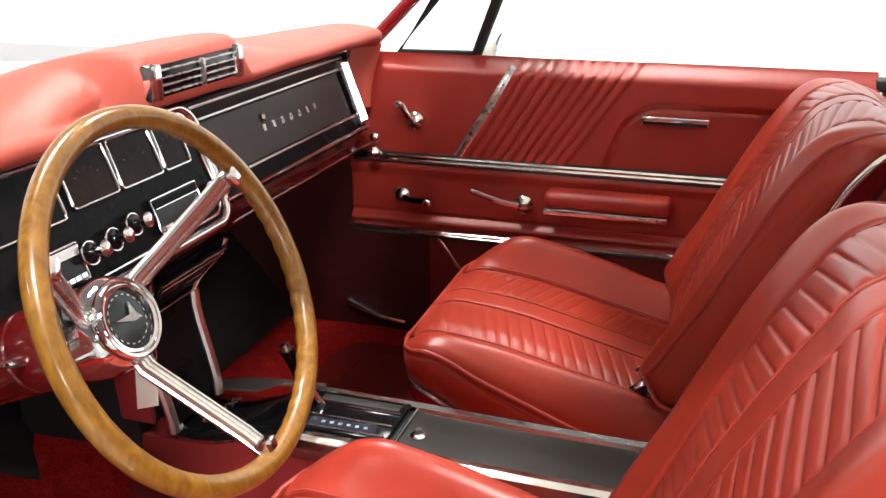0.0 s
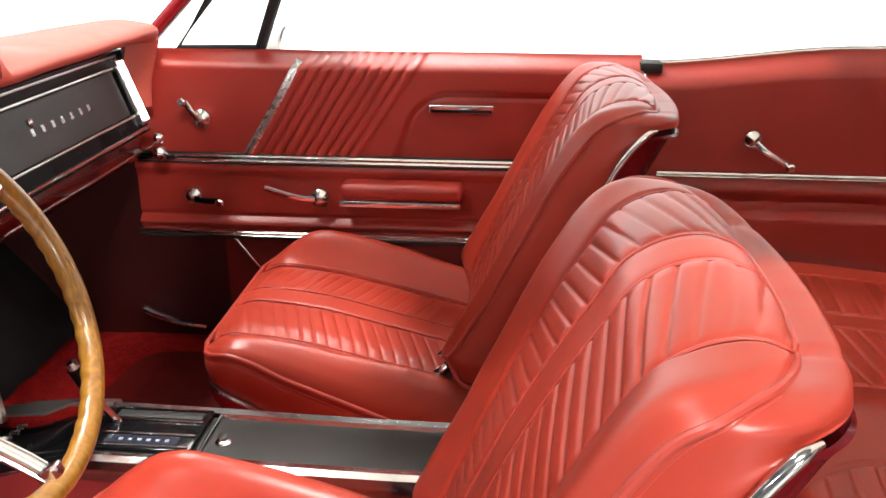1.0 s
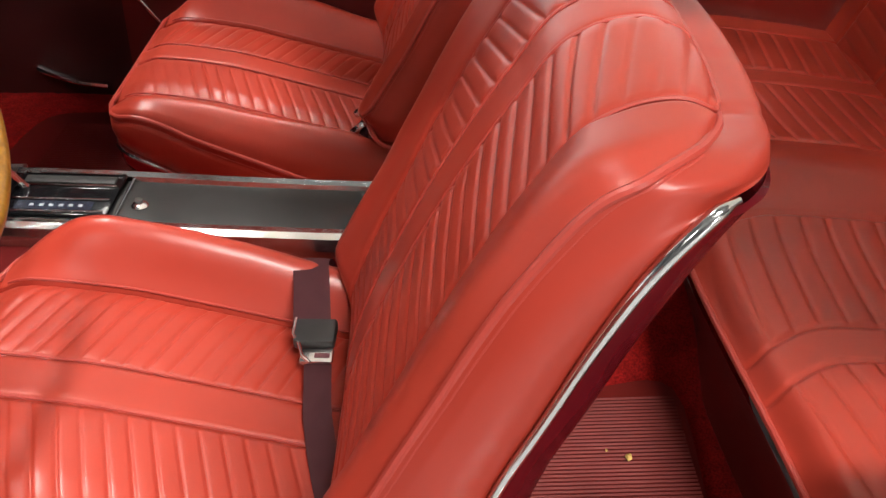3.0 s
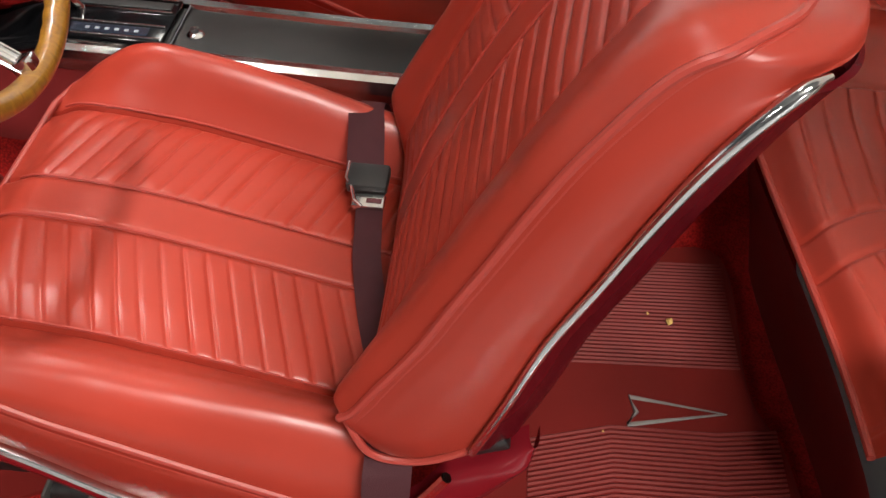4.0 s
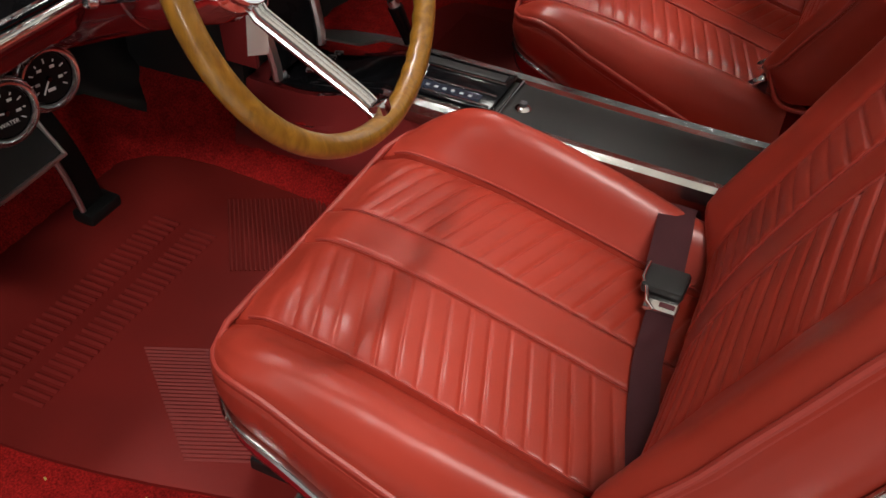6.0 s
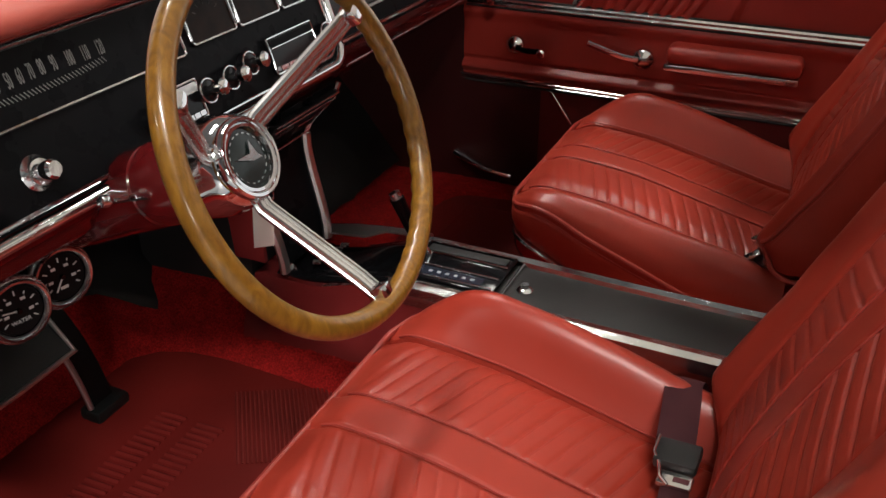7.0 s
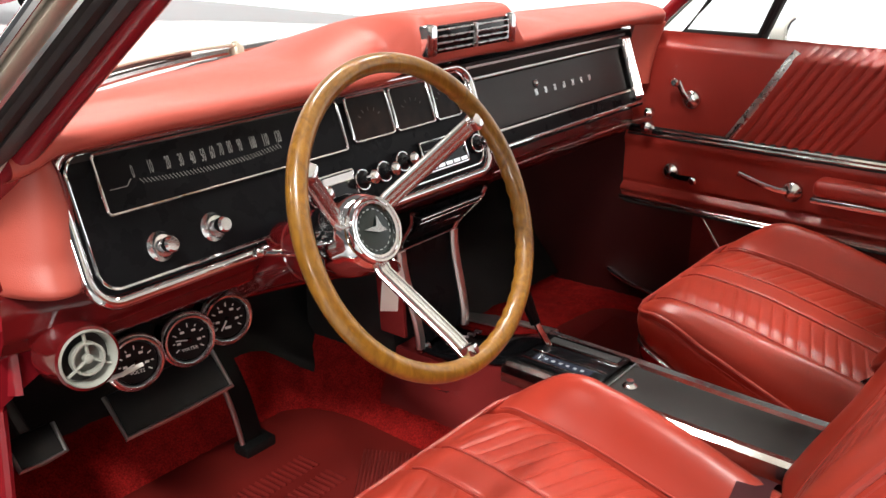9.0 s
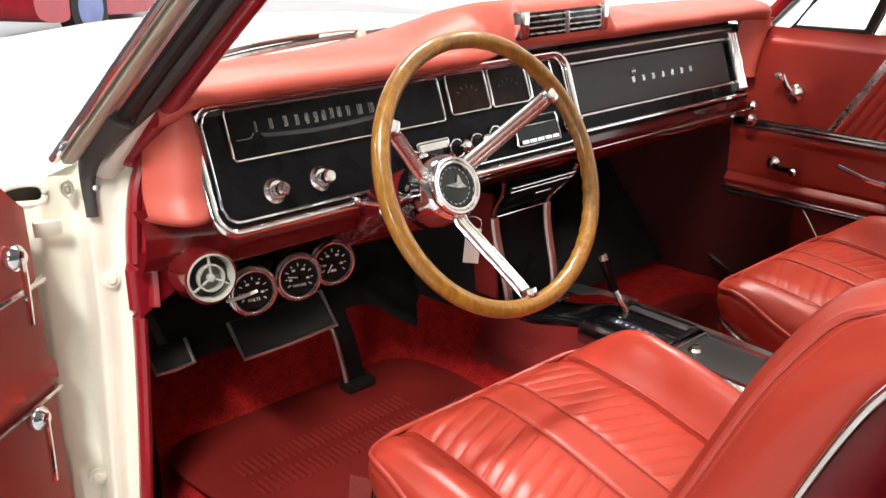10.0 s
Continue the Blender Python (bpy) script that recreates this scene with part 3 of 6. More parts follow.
# slanting bright divider ahead of the pleats
part("slanting_strip", rod([(0.022, PY - 0.008, 0.502), (0.085, PY - 0.009, 0.60), (0.135, PY - 0.007, 0.685), (0.146, PY + 0.006, 0.705)], 0.0095, flat=0.3, up=(0, 1, 0)), BRUSHED, door, "brushed slanting strip")
part("lower_divider", rod([(-0.03, PY - 0.006, 0.315), (0.03, PY - 0.008, 0.235)], 0.004, flat=0.5, up=(0, 1, 0)), WORNCHROME, door)
# armrest with chrome underside
arm = part("armrest", box(0.232, 0.497, PY - 0.062, PY - 0.002, 0.418, 0.455, 0.014, 4), DOORVINYL, door, "padded red armrest")
part("armrest_base", box(0.229, 0.494, PY - 0.056, PY - 0.003, 0.402, 0.4175, 0.005), WORNCHROME, arm, "bright armrest base with raised bars")
bm = bmesh.new()
for k in range(6):
    block(bm, (0.013, 0.002, 0.0045), Matrix.Translation((0.395 + 0.017 * k, PY - 0.0575, 0.4105)))
part("raised_bars", bm, CHROME, arm)
# bright badge plate used as pull
pl = part("badge_plate", box(0.420, 0.557, PY - 0.010, PY + 0.004, 0.603, 0.620, 0.003), CHROME, door, "bright rectangular badge plate with dark stripe")
part("dark_stripe", box(0.424, 0.553, PY - 0.0108, PY - 0.0095, 0.6035, 0.6095), BLACKGLOSS, pl)


def crank(parent, at, arm_to, name, knob=True, r=0.019, y0=PY, arm_material=CHROME):
    """A winder: round boss on the panel, a bent arm and a knob."""
    x, z = at
    b = part(name, turned([(r * 0.92, 0), (r, 0.004), (r, 0.010), (r * 0.93, 0.013), (r * 0.30, 0.022), (0.001, 0.023)], axis_pose((x, y0 - 0.004, z), (0, -1, 0)), 28), WORNCHROME, parent, "bright winder boss")
    ax, az = arm_to
    part("winder_arm", rod(spline([(x, y0 - 0.020, z), (lerp(x, ax, 0.4), y0 - 0.030, lerp(z, az, 0.4) - 0.004), (ax, y0 - 0.034, az)], 6), 0.0065, flat=0.55, up=(0, 1, 0)), arm_material, b)
    if knob:
        part("winder_knob", turned([(0.004, 0), (0.006, 0.006), (0.0095, 0.014), (0.0095, 0.022), (0.006, 0.026)], axis_pose((ax, y0 - 0.030, az), (0, -1, 0)), 18), CHROME, b)
    return b


crank(door, (-0.074, 0.580), (-0.100, 0.622), "vent_winder", r=0.022)
crank(door, (0.178, 0.407), (0.062, 0.434), "window_winder", knob=False, r=0.023)
crank(door, (-0.108, 0.404), (-0.036, 0.402), "lock_handle", r=0.021, arm_material=BLACKGLOSS)
# vent window with black frame
vw = part("vent_window_frame", rod([(-0.135, PY + 0.055, 0.722), (0.043, PY + 0.055, 0.722), (0.098, PY + 0.048, 0.86), (0.15, PY + 0.03, 0.99), (0.06, PY + 0.032, 0.93), (-0.04, PY + 0.045, 0.845)], 0.010, closed=True, sides=8), DARKRUBBER, door, "black vent window frame")
bm = bmesh.new()
bm.faces.new([bm.verts.new(p) for p in ((-0.135, PY + 0.055, 0.722), (0.043, PY + 0.055, 0.722), (0.15, PY + 0.03, 0.99), (0.06, PY + 0.032, 0.93), (-0.04, PY + 0.045, 0.845))])
g = part("vent_glass", bm, GLASS, vw, "clear vent glass")
g.visible_shadow = False
part("vent_post", rod([(0.050, PY + 0.056, 0.715), (0.108, PY + 0.049, 0.86), (0.162, PY + 0.03, 0.995)], 0.010, flat=0.7), DARKRUBBER, door, "black vent post")
# outside mirror
mir = thing("door_mirror", (0.07, 1.36, 0.64), "white oval outside mirror on a chrome foot", "mirror")
part("mirror_housing", turned([(0.001, 0.045), (0.030, 0.042), (0.045, 0.028), (0.050, 0.0), (0.046, -0.004)], axis_pose((0.060, 1.385, 0.715), (-1, 0.1, 0)) @ Matrix.Diagonal((1, 0.8, 1, 1)), 28), WHITEPAINT, mir)
part("mirror_glass", turned([(0.046, 0.0), (0.043, 0.004), (0.001, 0.004)], axis_pose((0.065, 1.384, 0.715), (1, -0.1, 0)) @ Matrix.Diagonal((1, 0.8, 1, 1)), 28), CHROME, mir, "round mirror glass")
part("mirror_foot", rod([(0.05, 1.385, 0.68), (0.04, 1.36, 0.64), (0.03, 1.33, 0.615)], 0.012), CHROME, mir)

# ---- rear quarter trim, passenger side ----
quarter = thing("quarter_panel", (1.2, 1.15, 0.09), "red vinyl rear quarter trim panel with bright strip", "trim panel")
def quarter_skin(u, v):
    x = lerp(0.868, 1.62, u)
    top = 0.706 + 0.035 * smooth(0.86, 1.30, x) + 0.02 * smooth(1.3, 1.6, x)
    z = lerp(0.06, top, v)
    h = 0.004 - 0.05 * smooth(top - 0.05, top, z) ** 1.6
    h += 0.010 * math.exp(-((z - 0.455) / 0.014) ** 2) + groove(z - 0.43, 0.004, 0.004) + 0.020 * smooth(0.412, 0.396, z)
    return (x, 1.155 - h - 0.02 * smooth(1.2, 1.6, x), z)
bm = bmesh.new()
grid(bm, 70, 110, quarter_skin)
part("panel", bm, DOORVINYL, quarter)
strip(0.488, 0.006, 0.90, 1.44, 1.142, parent=quarter)
strip(0.7, 0.003, 0.87, 0.90, 1.20, parent=quarter)
bm = rod([(0.868 + 0.05 * k, 1.202, 0.708 + 0.035 * smooth(0.86, 1.30, 0.868 + 0.05 * k) + 0.02 * smooth(1.3, 1.6, 0.868 + 0.05 * k)) for k in range(15)], 0.005)
part("belt_moulding", bm, WORNCHROME, quarter, "bright belt moulding")
part("window_gap", box(0.855, 0.90, 1.17, 1.23, 0.690, 0.712, 0.004), DARKRUBBER, quarter)
crank(quarter, (1.088, 0.566), (1.160, 0.516), "window_winder", y0=1.150)

# ---- seats ----
def columns(w, seam, strip=0.032):
    """Half-widths of a skin's columns, crowded about its two stitched seams."""
    out = [0.0, strip * 0.4, strip * 0.75, strip - 0.004, strip - 0.002, strip, strip + 0.002, strip + 0.004, strip + 0.007]
    out += [lerp(strip + 0.007, seam - 0.010, k / 9) for k in range(1, 10)]
    out += [seam - 0.006, seam - 0.004, seam - 0.002, seam, seam + 0.002, seam + 0.004, seam + 0.008]
    out += [lerp(seam + 0.008, w - 0.012, k / 10) for k in range(1, 11)]
    out += [w - 0.009, w - 0.006, w - 0.0035, w - 0.0015, w]
    return out


HALF = 39


def column(v, w, seam):
    """Signed offset of column v (0 to 1) from the middle."""
    j = int(round(v * 2 * HALF)) - HALF
    return columns(w, seam)[abs(j)] * (1 if j >= 0 else -1)


TOPLINE = [(0, 0.297), (0.05, 0.299), (0.10, 0.296), (0.18, 0.286), (0.25, 0.269), (0.35, 0.244), (0.42, 0.226), (0.50, 0.212)]


def top_line(x):
    return float(np.interp(x, [p[0] for p in TOPLINE], [p[1] for p in TOPLINE]))


def seat_top(x, y, seam=0.172, pitch=0.0245, slant=0.33):
    """Height of the cushion's skin; x from its front edge, y from its middle."""
    a = abs(y)
    z = (top_line(x - 0.02) + top_line(x) + top_line(x + 0.02)) / 3
    if a > seam:
        t = (a - seam) / 0.098
        z -= 0.009 * smooth(0.45, 0.0, t)
        high = 0.030 + 0.016 * smooth(0.2, 0.42, x) if y < 0 else 0.026 + 0.066 * smooth(0.0, 0.15, x) - 0.010 * smooth(0.25, 0.45, x)
        z += high * smooth(0.0, 0.75, t) ** 0.8 * smooth(-0.03, 0.10, x)
        z += (0.0016 * noise.noise(Vector((x * 14, y * 20, 1.0))) + 0.0005 * noise.noise(Vector((x * 50, y * 34, 5.0)))) * smooth(0.05, 0.3, t) * smooth(0.05, 0.2, x)
    z += groove(a - seam, 0.0035, 0.006) + groove(a - 0.032, 0.003, 0.0045)
    if 0.032 < a < seam:
        k = min(1, (a - 0.032) / 0.010) * smooth(0.0, 0.012, seam - a)
        d = x - slant * (a - 0.03)
        z -= 0.009 * smooth(0.042, 0.0, seam - a)
        z += 0.0036 * (pleat_wave(d, pitch) - 0.5) * k * smooth(0.01, 0.06, x) * (0.8 + 0.2 * math.sin(d * 61))
    elif a <= 0.032:
        z += 0.0015
    z -= 0.014 * (1 - smooth(0.0, 0.06, x)) ** 2
    return z


def half_width(x, W=0.272, r=0.075):
    w = W - 0.012 * (1 - smooth(0, 0.45, x))
    if x < r:
        w -= r - math.sqrt(max(0, r * r - (r - x) ** 2))
    return w


SX, SY = 0.072, 0.006
seat = thing("bucket_seat", (0.35, SY, 0.05), "red leather bucket seat with chevron pleats and maroon shell", "car seat", "front bucket seats")
LC = 0.478


def piping_z(x):
    return 0.297 - 0.016 * (1 - smooth(0.0, 0.07, x)) - 0.37 * max(0.0, x - 0.05) * smooth(0.0, 0.16, x)


def lean(a, rate):
    """How far the rows of a skin run askew, so that they follow the pleats."""
    return rate * (min(max(a, 0.03), 0.172) - 0.03)


def cushion(u, v):
    x = 0.0005 + LC * u
    w = half_width(x)
    seam = min(0.172, w - 0.03)
    y = column(v, w, seam)
    a = abs(y)
    x += lean(a, 0.33) * smooth(0.0, 0.10, x) * (1 - smooth(0.172, 0.24, a))
    z = seat_top(x, y)
    a0 = seam + 0.012
    if a > a0:
        r = min(1.0, (a - a0) / (w - a0))
        z = lerp(piping_z(x) + 0.001, z, max(0.0, 1 - r ** 2.3) ** 0.58)
        z += groove(w - a - 0.012, 0.0022, 0.0018) * (1 - r ** 8)
    return (SX + x, SY + y, z)


bm = bmesh.new()
grid(bm, 273, 2 * HALF, cushion)
cu = part("cushion_top", bm, LEATHER, seat, "red leather cushion with chevron pleats", 80)
for c in (-0.172, -0.032, 0.032, 0.172):
    part("seam", rod([(SX + 0.02 + 0.45 * k / 60, SY + c, seat_top(0.02 + 0.45 * k / 60, c) + 0.0042) for k in range(61)], 0.0017, sides=6), PIPING, cu)
edge = [(SX + 0.47 * (1 - k / 40), SY - half_width(0.47 * (1 - k / 40)), piping_z(0.47 * (1 - k / 40))) for k in range(41)]
edge += [(SX, SY + half_width(0) * (2 * k / 12 - 1), piping_z(0)) for k in range(13)]
edge += [(SX + 0.47 * k / 40, SY + half_width(0.47 * k / 40), piping_z(0.47 * k / 40)) for k in range(41)]
part("cushion_piping", rod(edge, 0.0042), PIPING, cu)


def trim_z(x):
    return 0.226 - 0.106 * smooth(0.02, 0.27, x) + 0.012 * smooth(0.35, 0.5, x)


def skirt(u, v):
    p = Vector(along(edge, u))
    x = p.x - SX
    zb = trim_z(x)
    z = lerp(p.z - 0.003, zb, v)
    out = 1 + 0.028 * math.sin(math.pi * (0.1 + 0.75 * v)) - 0.03 * v + groove(v - 0.10, 0.03, 0.008)
    return (SX + 0.25 + (p.x - SX - 0.25) * out, SY + (p.y - SY) * out, z)


bm = bmesh.new()
grid(bm, 120, 18, skirt)
cs = part("cushion_side", bm, LEATHER_SIDE, seat, "red vinyl cushion side")
part("stitch_line", rod([skirt(k / 120, 0.10) for k in range(121)], 0.0013, sides=6), PIPING, cs)
tr = []
for k in range(121):
    q = skirt(k / 120, 1.0)
    tr.append((q[0], q[1] + (0.004 if q[1] > SY else -0.004), q[2] - 0.004))
part("lower_trim", rod(tr, 0.0065, flat=0.8), WORNCHROME, seat, "bright lower seat trim")
def base_shell(u, v):
    q = Vector(tr[int(round(u * 120))])
    k = 1 + 0.012 * math.sin(math.pi * v) - 0.04 * v * v
    return (SX + 0.28 + (q.x - SX - 0.28) * k, SY + (q.y - SY) * k, q.z - 0.004 - 0.046 * v)
bm = bmesh.new()
grid(bm, 120, 5, base_shell)
part("base_shell", bm, SHELL, seat, "maroon seat base shell")
for sg in (-1, 1):
    part("seat_track", block(bmesh.new(), (0.46, 0.035, 0.025), Matrix.Translation((0.33, SY + sg * 0.20, 0.085)), 0.004), STEEL, seat, "dark steel seat track")

# backrest: skin that runs up the front and rolls over the top
FRONT = [(0.530, 0.205), (0.527, 0.262), (0.537, 0.315), (0.558, 0.380), (0.587, 0.452), (0.618, 0.525), (0.649, 0.594), (0.680, 0.656), (0.708, 0.704), (0.733, 0.725), (0.758, 0.735), (0.782, 0.737), (0.806, 0.729), (0.831, 0.714)]
FR = spline([(a, 0, b) for a, b in FRONT], 10)
FL = [0.0]
for a, b in zip(FR, FR[1:]):
    FL.append(FL[-1] + (b - a).length)
BL = FL[-1]


def front_at(s):
    """Point and outward normal of the backrest's profile, s metres up it."""
    i = min(max(int(np.searchsorted(FL, s)) - 1, 0), len(FR) - 2)
    f = (s - FL[i]) / (FL[i + 1] - FL[i])
    p = FR[i].lerp(FR[i + 1], f)
    d = (FR[min(i + 2, len(FR) - 1)] - FR[max(i - 1, 0)]).normalized()
    return p, Vector((-d.z, 0, d.x))


def back_width(s):
    w = 0.260 + 0.005 * math.sin(math.pi * s / BL)
    if s < 0.06:
        w -= 0.012 * (1 - s / 0.06) ** 2
    t = max(0.0, (s - (BL - 0.115)) / 0.115)
    return w - 0.022 * smooth(0, 0.6, t) - 0.060 * max(0.0, (t - 0.35) / 0.65) ** 2.4


def back_skin(s, y):
    """Front skin of the backrest, s up it and y from its middle."""
    w = back_width(s)
    a = abs(y)
    r = a / w
    # the top edge is bowed: its corners lie further forward than its middle
    p, n = front_at(max(0.0, s - 0.024 * r ** 3 * smooth(BL - 0.12, BL, s)))
    h = 0.0
    top = smooth(0.42, 0.56, s)
    seam = min(0.172, w - 0.035)
    if a > seam:
        h += (0.026 - 0.006 * smooth(0.12, 0.38, s)) * smooth(-0.25, 0.75, (a - seam) / (w - seam)) * smooth(BL - 0.04, BL - 0.18, s) * smooth(-0.05, 0.12, s)
        h += 0.0012 * noise.noise(Vector((s * 16, y * 22, 3.0)))
    h += groove(a - seam, 0.0035, 0.004) + groove(a - 0.032, 0.003, 0.0035)
    if 0.032 < a < seam:
        k = min(1, (a - 0.032) / 0.006, (seam - a) / 0.010)
        d = s + 0.25 * (a - 0.03)
        h += 0.0036 * (pleat_wave(d, 0.0245) - 0.5) * k * (0.8 + 0.2 * math.sin(d * 57)) * smooth(BL, BL - 0.02, s)
    if a < 0.2:
        h += 0.012 * math.sin(math.pi * min(1, s / 0.5)) * (1 - (a / 0.2) ** 2)
    e = smooth(w - 0.035, w, a) ** 1.5
    f = smooth(BL - 0.022, BL, s) ** 1.6
    h = h * (1 - 0.55 * e) - 0.006 * e - 0.008 * f * (1 - e)
    h -= 0.006 * top * r ** 2
    q = p + n * h
    low = (1 - smooth(0.0, 0.13, s)) * r ** 3
    return Vector((q.x - 0.022 * (1 - smooth(0.06, 0.24, s)) * r ** 3, SY + y, q.z + 0.082 * low))


def backrest(u, v):
    s = BL * u
    w = back_width(s)
    y = column(v, w, min(0.172, w - 0.035))
    askew = lean(abs(y), 0.25) * smooth(0.0, 0.10, s) * smooth(BL, BL - 0.12, s) * (1 - smooth(0.172, 0.24, abs(y)))
    return back_skin(s - askew, y * back_width(s - askew) / w if abs(y) > 0.172 else y)


bm = bmesh.new()
grid(bm, 330, 2 * HALF, backrest)
bk = part("backrest", bm, LEATHER, seat, "red leather backrest with chevron pleats", 80)
for c in (-0.172, -0.032, 0.032, 0.172):
    seam_line = [front_at(BL * k / 90)[1] * 0.0028 + back_skin(BL * k / 90, math.copysign(min(abs(c), back_width(BL * k / 90) - 0.035), c)) for k in range(8, 90)]
    part("seam", rod([tuple(q) for q in seam_line], 0.0017, sides=6), PIPING, bk)
left_edge = [back_skin(BL * k / 90, -back_width(BL * k / 90)) for k in range(91)]
right_edge = [Vector((q.x, 2 * SY - q.y, q.z)) for q in left_edge]
top_edge = [back_skin(BL, lerp(-back_width(BL), back_width(BL), k / 30)) for k in range(1, 30)]
LOOP = left_edge + top_edge + right_edge[::-1]
REAR = spline([(0.624, -0.266, 0.292), (0.643, -0.267, 0.355), (0.668, -0.268, 0.450), (0.697, -0.268, 0.526), (0.722, -0.267, 0.592), (0.751, -0.266, 0.655), (0.786, -0.258, 0.699), (0.816, -0.236, 0.704), (0.838, -0.200, 0.700), (0.848, -0.160, 0.697)], 12)
rear_left = [Vector((along(REAR, k / 90).x, SY + along(REAR, k / 90).y, along(REAR, k / 90).z)) for k in range(91)]
rear_top = [Vector((0.848 + 0.014 * math.sin(math.pi * k / 30), lerp(SY - 0.16, SY + 0.16, k / 30), 0.697)) for k in range(1, 30)]
rear_right = [Vector((v.x, 2 * SY - v.y, v.z)) for v in rear_left[::-1]]
RLOOP = rear_left + rear_top + rear_right
bottom_l = [tuple(q) for q in spline([(0.622, SY - 0.266, 0.286), (0.585, SY - 0.266, 0.262), (0.552, SY - 0.265, 0.256), (0.527, SY - 0.264, 0.267), tuple(LOOP[3]), tuple(LOOP[8])], 6)]
part("backrest_piping", rod(bottom_l + [tuple(v) for v in LOOP[9:-9]] + [(a, 2 * SY - b, c) for a, b, c in bottom_l[::-1]], 0.0040), PIPING, bk)


def wrap(u, v):
    """Smooth side and shoulder skin from the piping back to the trim."""
    i = int(round(u * (len(LOOP) - 1)))
    a, b = LOOP[i], RLOOP[i]
    end = len(LOOP) - 1
    side = -1 if i < end / 2 else 1
    top = smooth(64, 96, min(i, end - i))
    n = Vector((0, side, 0)).lerp(Vector((0.8, side * 0.35, 0.35)), top).normalized()
    a = a + Vector((0, 0, -0.036 * max(0.0, math.sin(math.pi * min(1, v))) ** 0.45 * (1 - smooth(0, 16, min(i, end - i)))))
    return a.lerp(b, v) + n * ((0.014 + 0.004 * math.sin(math.pi * top)) * max(0.0, math.sin(math.pi * v)) ** 0.95 + groove(v - 0.10, 0.035, 0.0022))


bm = bmesh.new()
grid(bm, len(LOOP) - 1, 16, wrap)
bs = part("backrest_side", bm, LEATHER_SIDE, seat, "smooth red vinyl backrest side and shoulders", 80)
for lo, hi in ((10, 84), (len(LOOP) - 85, len(LOOP) - 11)):
    part("stitch_line", rod([wrap(i / (len(LOOP) - 1), 0.10) for i in range(lo, hi)], 0.0013, sides=6), PIPING, bs)
for sg in (-1, 1):
    side_path = rear_left if sg < 0 else rear_right[::-1]
    bm = rod([(v.x, v.y + sg * 0.006, v.z) for v in side_path[:66]], 0.0052, sides=10, radius=lambda t: 0.85 + 0.25 * smooth(0.5, 0.85, t) - 0.6 * smooth(0.92, 1.0, t))
    part("backrest_trim", bm, WORNCHROME, seat, "bright backrest trim")
def shell(u, v):
    b = along(REAR, u)
    w = -b.y
    t = 2 * v - 1
    c = math.sqrt(max(0.0, 1 - abs(t) ** 3))
    deep = lerp(0.075, 0.012, smooth(0.5, 1.0, u))
    return (b.x + deep * c, SY + w * t, b.z - 0.010 - 0.012 * c)
bm = bmesh.new()
grid(bm, 50, 40, shell)
bmesh.ops.solidify(bm, geom=bm.faces[:], thickness=0.004)
part("back_shell", bm, SHELL, seat, "maroon plastic back shell")
COVER_LOW = [(0.36, 0.071), (0.43, 0.064), (0.50, 0.076), (0.565, 0.106), (0.612, 0.154), (0.652, 0.208), (0.682, 0.262), (0.686, 0.290)]
COVER_TOP = [(0.36, 0.112), (0.43, 0.108), (0.505, 0.122), (0.545, 0.146), (0.578, 0.186), (0.604, 0.236), (0.628, 0.252), (0.676, 0.290)]


def hinge_cover(u, v, sg):
    """Crescent side cover that sweeps up behind the hinge, swelling outwards."""
    a = along([(x, 0, z) for x, z in COVER_LOW], u)
    b = along([(x, 0, z) for x, z in COVER_TOP], u)
    q = a.lerp(b, 0.5 - 0.5 * math.cos(math.pi * v))
    return (q.x, SY + sg * (0.246 + 0.026 * math.sin(math.pi * v) ** 0.6 - 0.012 * smooth(0.85, 1.0, u)), q.z)


for sg in (-1, 1):
    bm = bmesh.new()
    grid(bm, 42, 14, lambda u, v: hinge_cover(u, v, sg))
    part("hinge_cover", bm, SHELL, seat, "maroon backrest hinge cover", 80)
    # dark block put in for the dark gap between cover and shell
    part("hinge_gap_block", block(bmesh.new(), (0.040, 0.016, 0.016), pose(0.640, SY + sg * 0.250, 0.278, 0, -28, 0), 0.004), STEEL, seat, "dark block standing for the gap at the hinge")
    part("hinge_trim", rod(spline([(0.500, SY + sg * 0.268, 0.128), (0.545, SY + sg * 0.270, 0.150), (0.578, SY + sg * 0.271, 0.190), (0.604, SY + sg * 0.270, 0.242)], 6), 0.0058), WORNCHROME, seat, "bright hinge trim")
for x, z in ((0.185, 0.058), (0.436, 0.056)):
    tf = part("track_foot", box(x - 0.012, x + 0.050, SY - 0.268, SY - 0.215, z, z + 0.005, 0.0015), GREYSTEEL, seat, "grey steel track foot")
    for dx in (-0.006, 0.044):
        part("foot_plate", box(x + dx, x + dx + 0.004, SY - 0.258, SY - 0.215, z + 0.004, z + 0.048, 0.001), GREYSTEEL, tf)
    part("foot_roller", rod([(x, SY - 0.240, z + 0.032), (x + 0.042, SY - 0.240, z + 0.032)], 0.013, sides=14), STEEL, tf)
    part("foot_bolt", turned([(0.010, 0), (0.010, 0.003), (0.0065, 0.0035), (0.0065, 0.008), (0.001, 0.0088)], axis_pose((x + 0.004, SY - 0.262, z + 0.004), (0, -0.15, 1)), 6), BRUSHED, tf)
al = part("adjuster_lever", rod([(0.334 + 0.036 * k / 24, SY - 0.281, 0.092) for k in range(25)], 0.0085, sides=12, radius=lambda t: (1 + 0.14 * math.cos(6 * math.pi * t + math.pi)) * (1 - 0.5 * abs(2 * t - 1) ** 8)), CHROME, seat, "ribbed chrome seat adjuster lever")
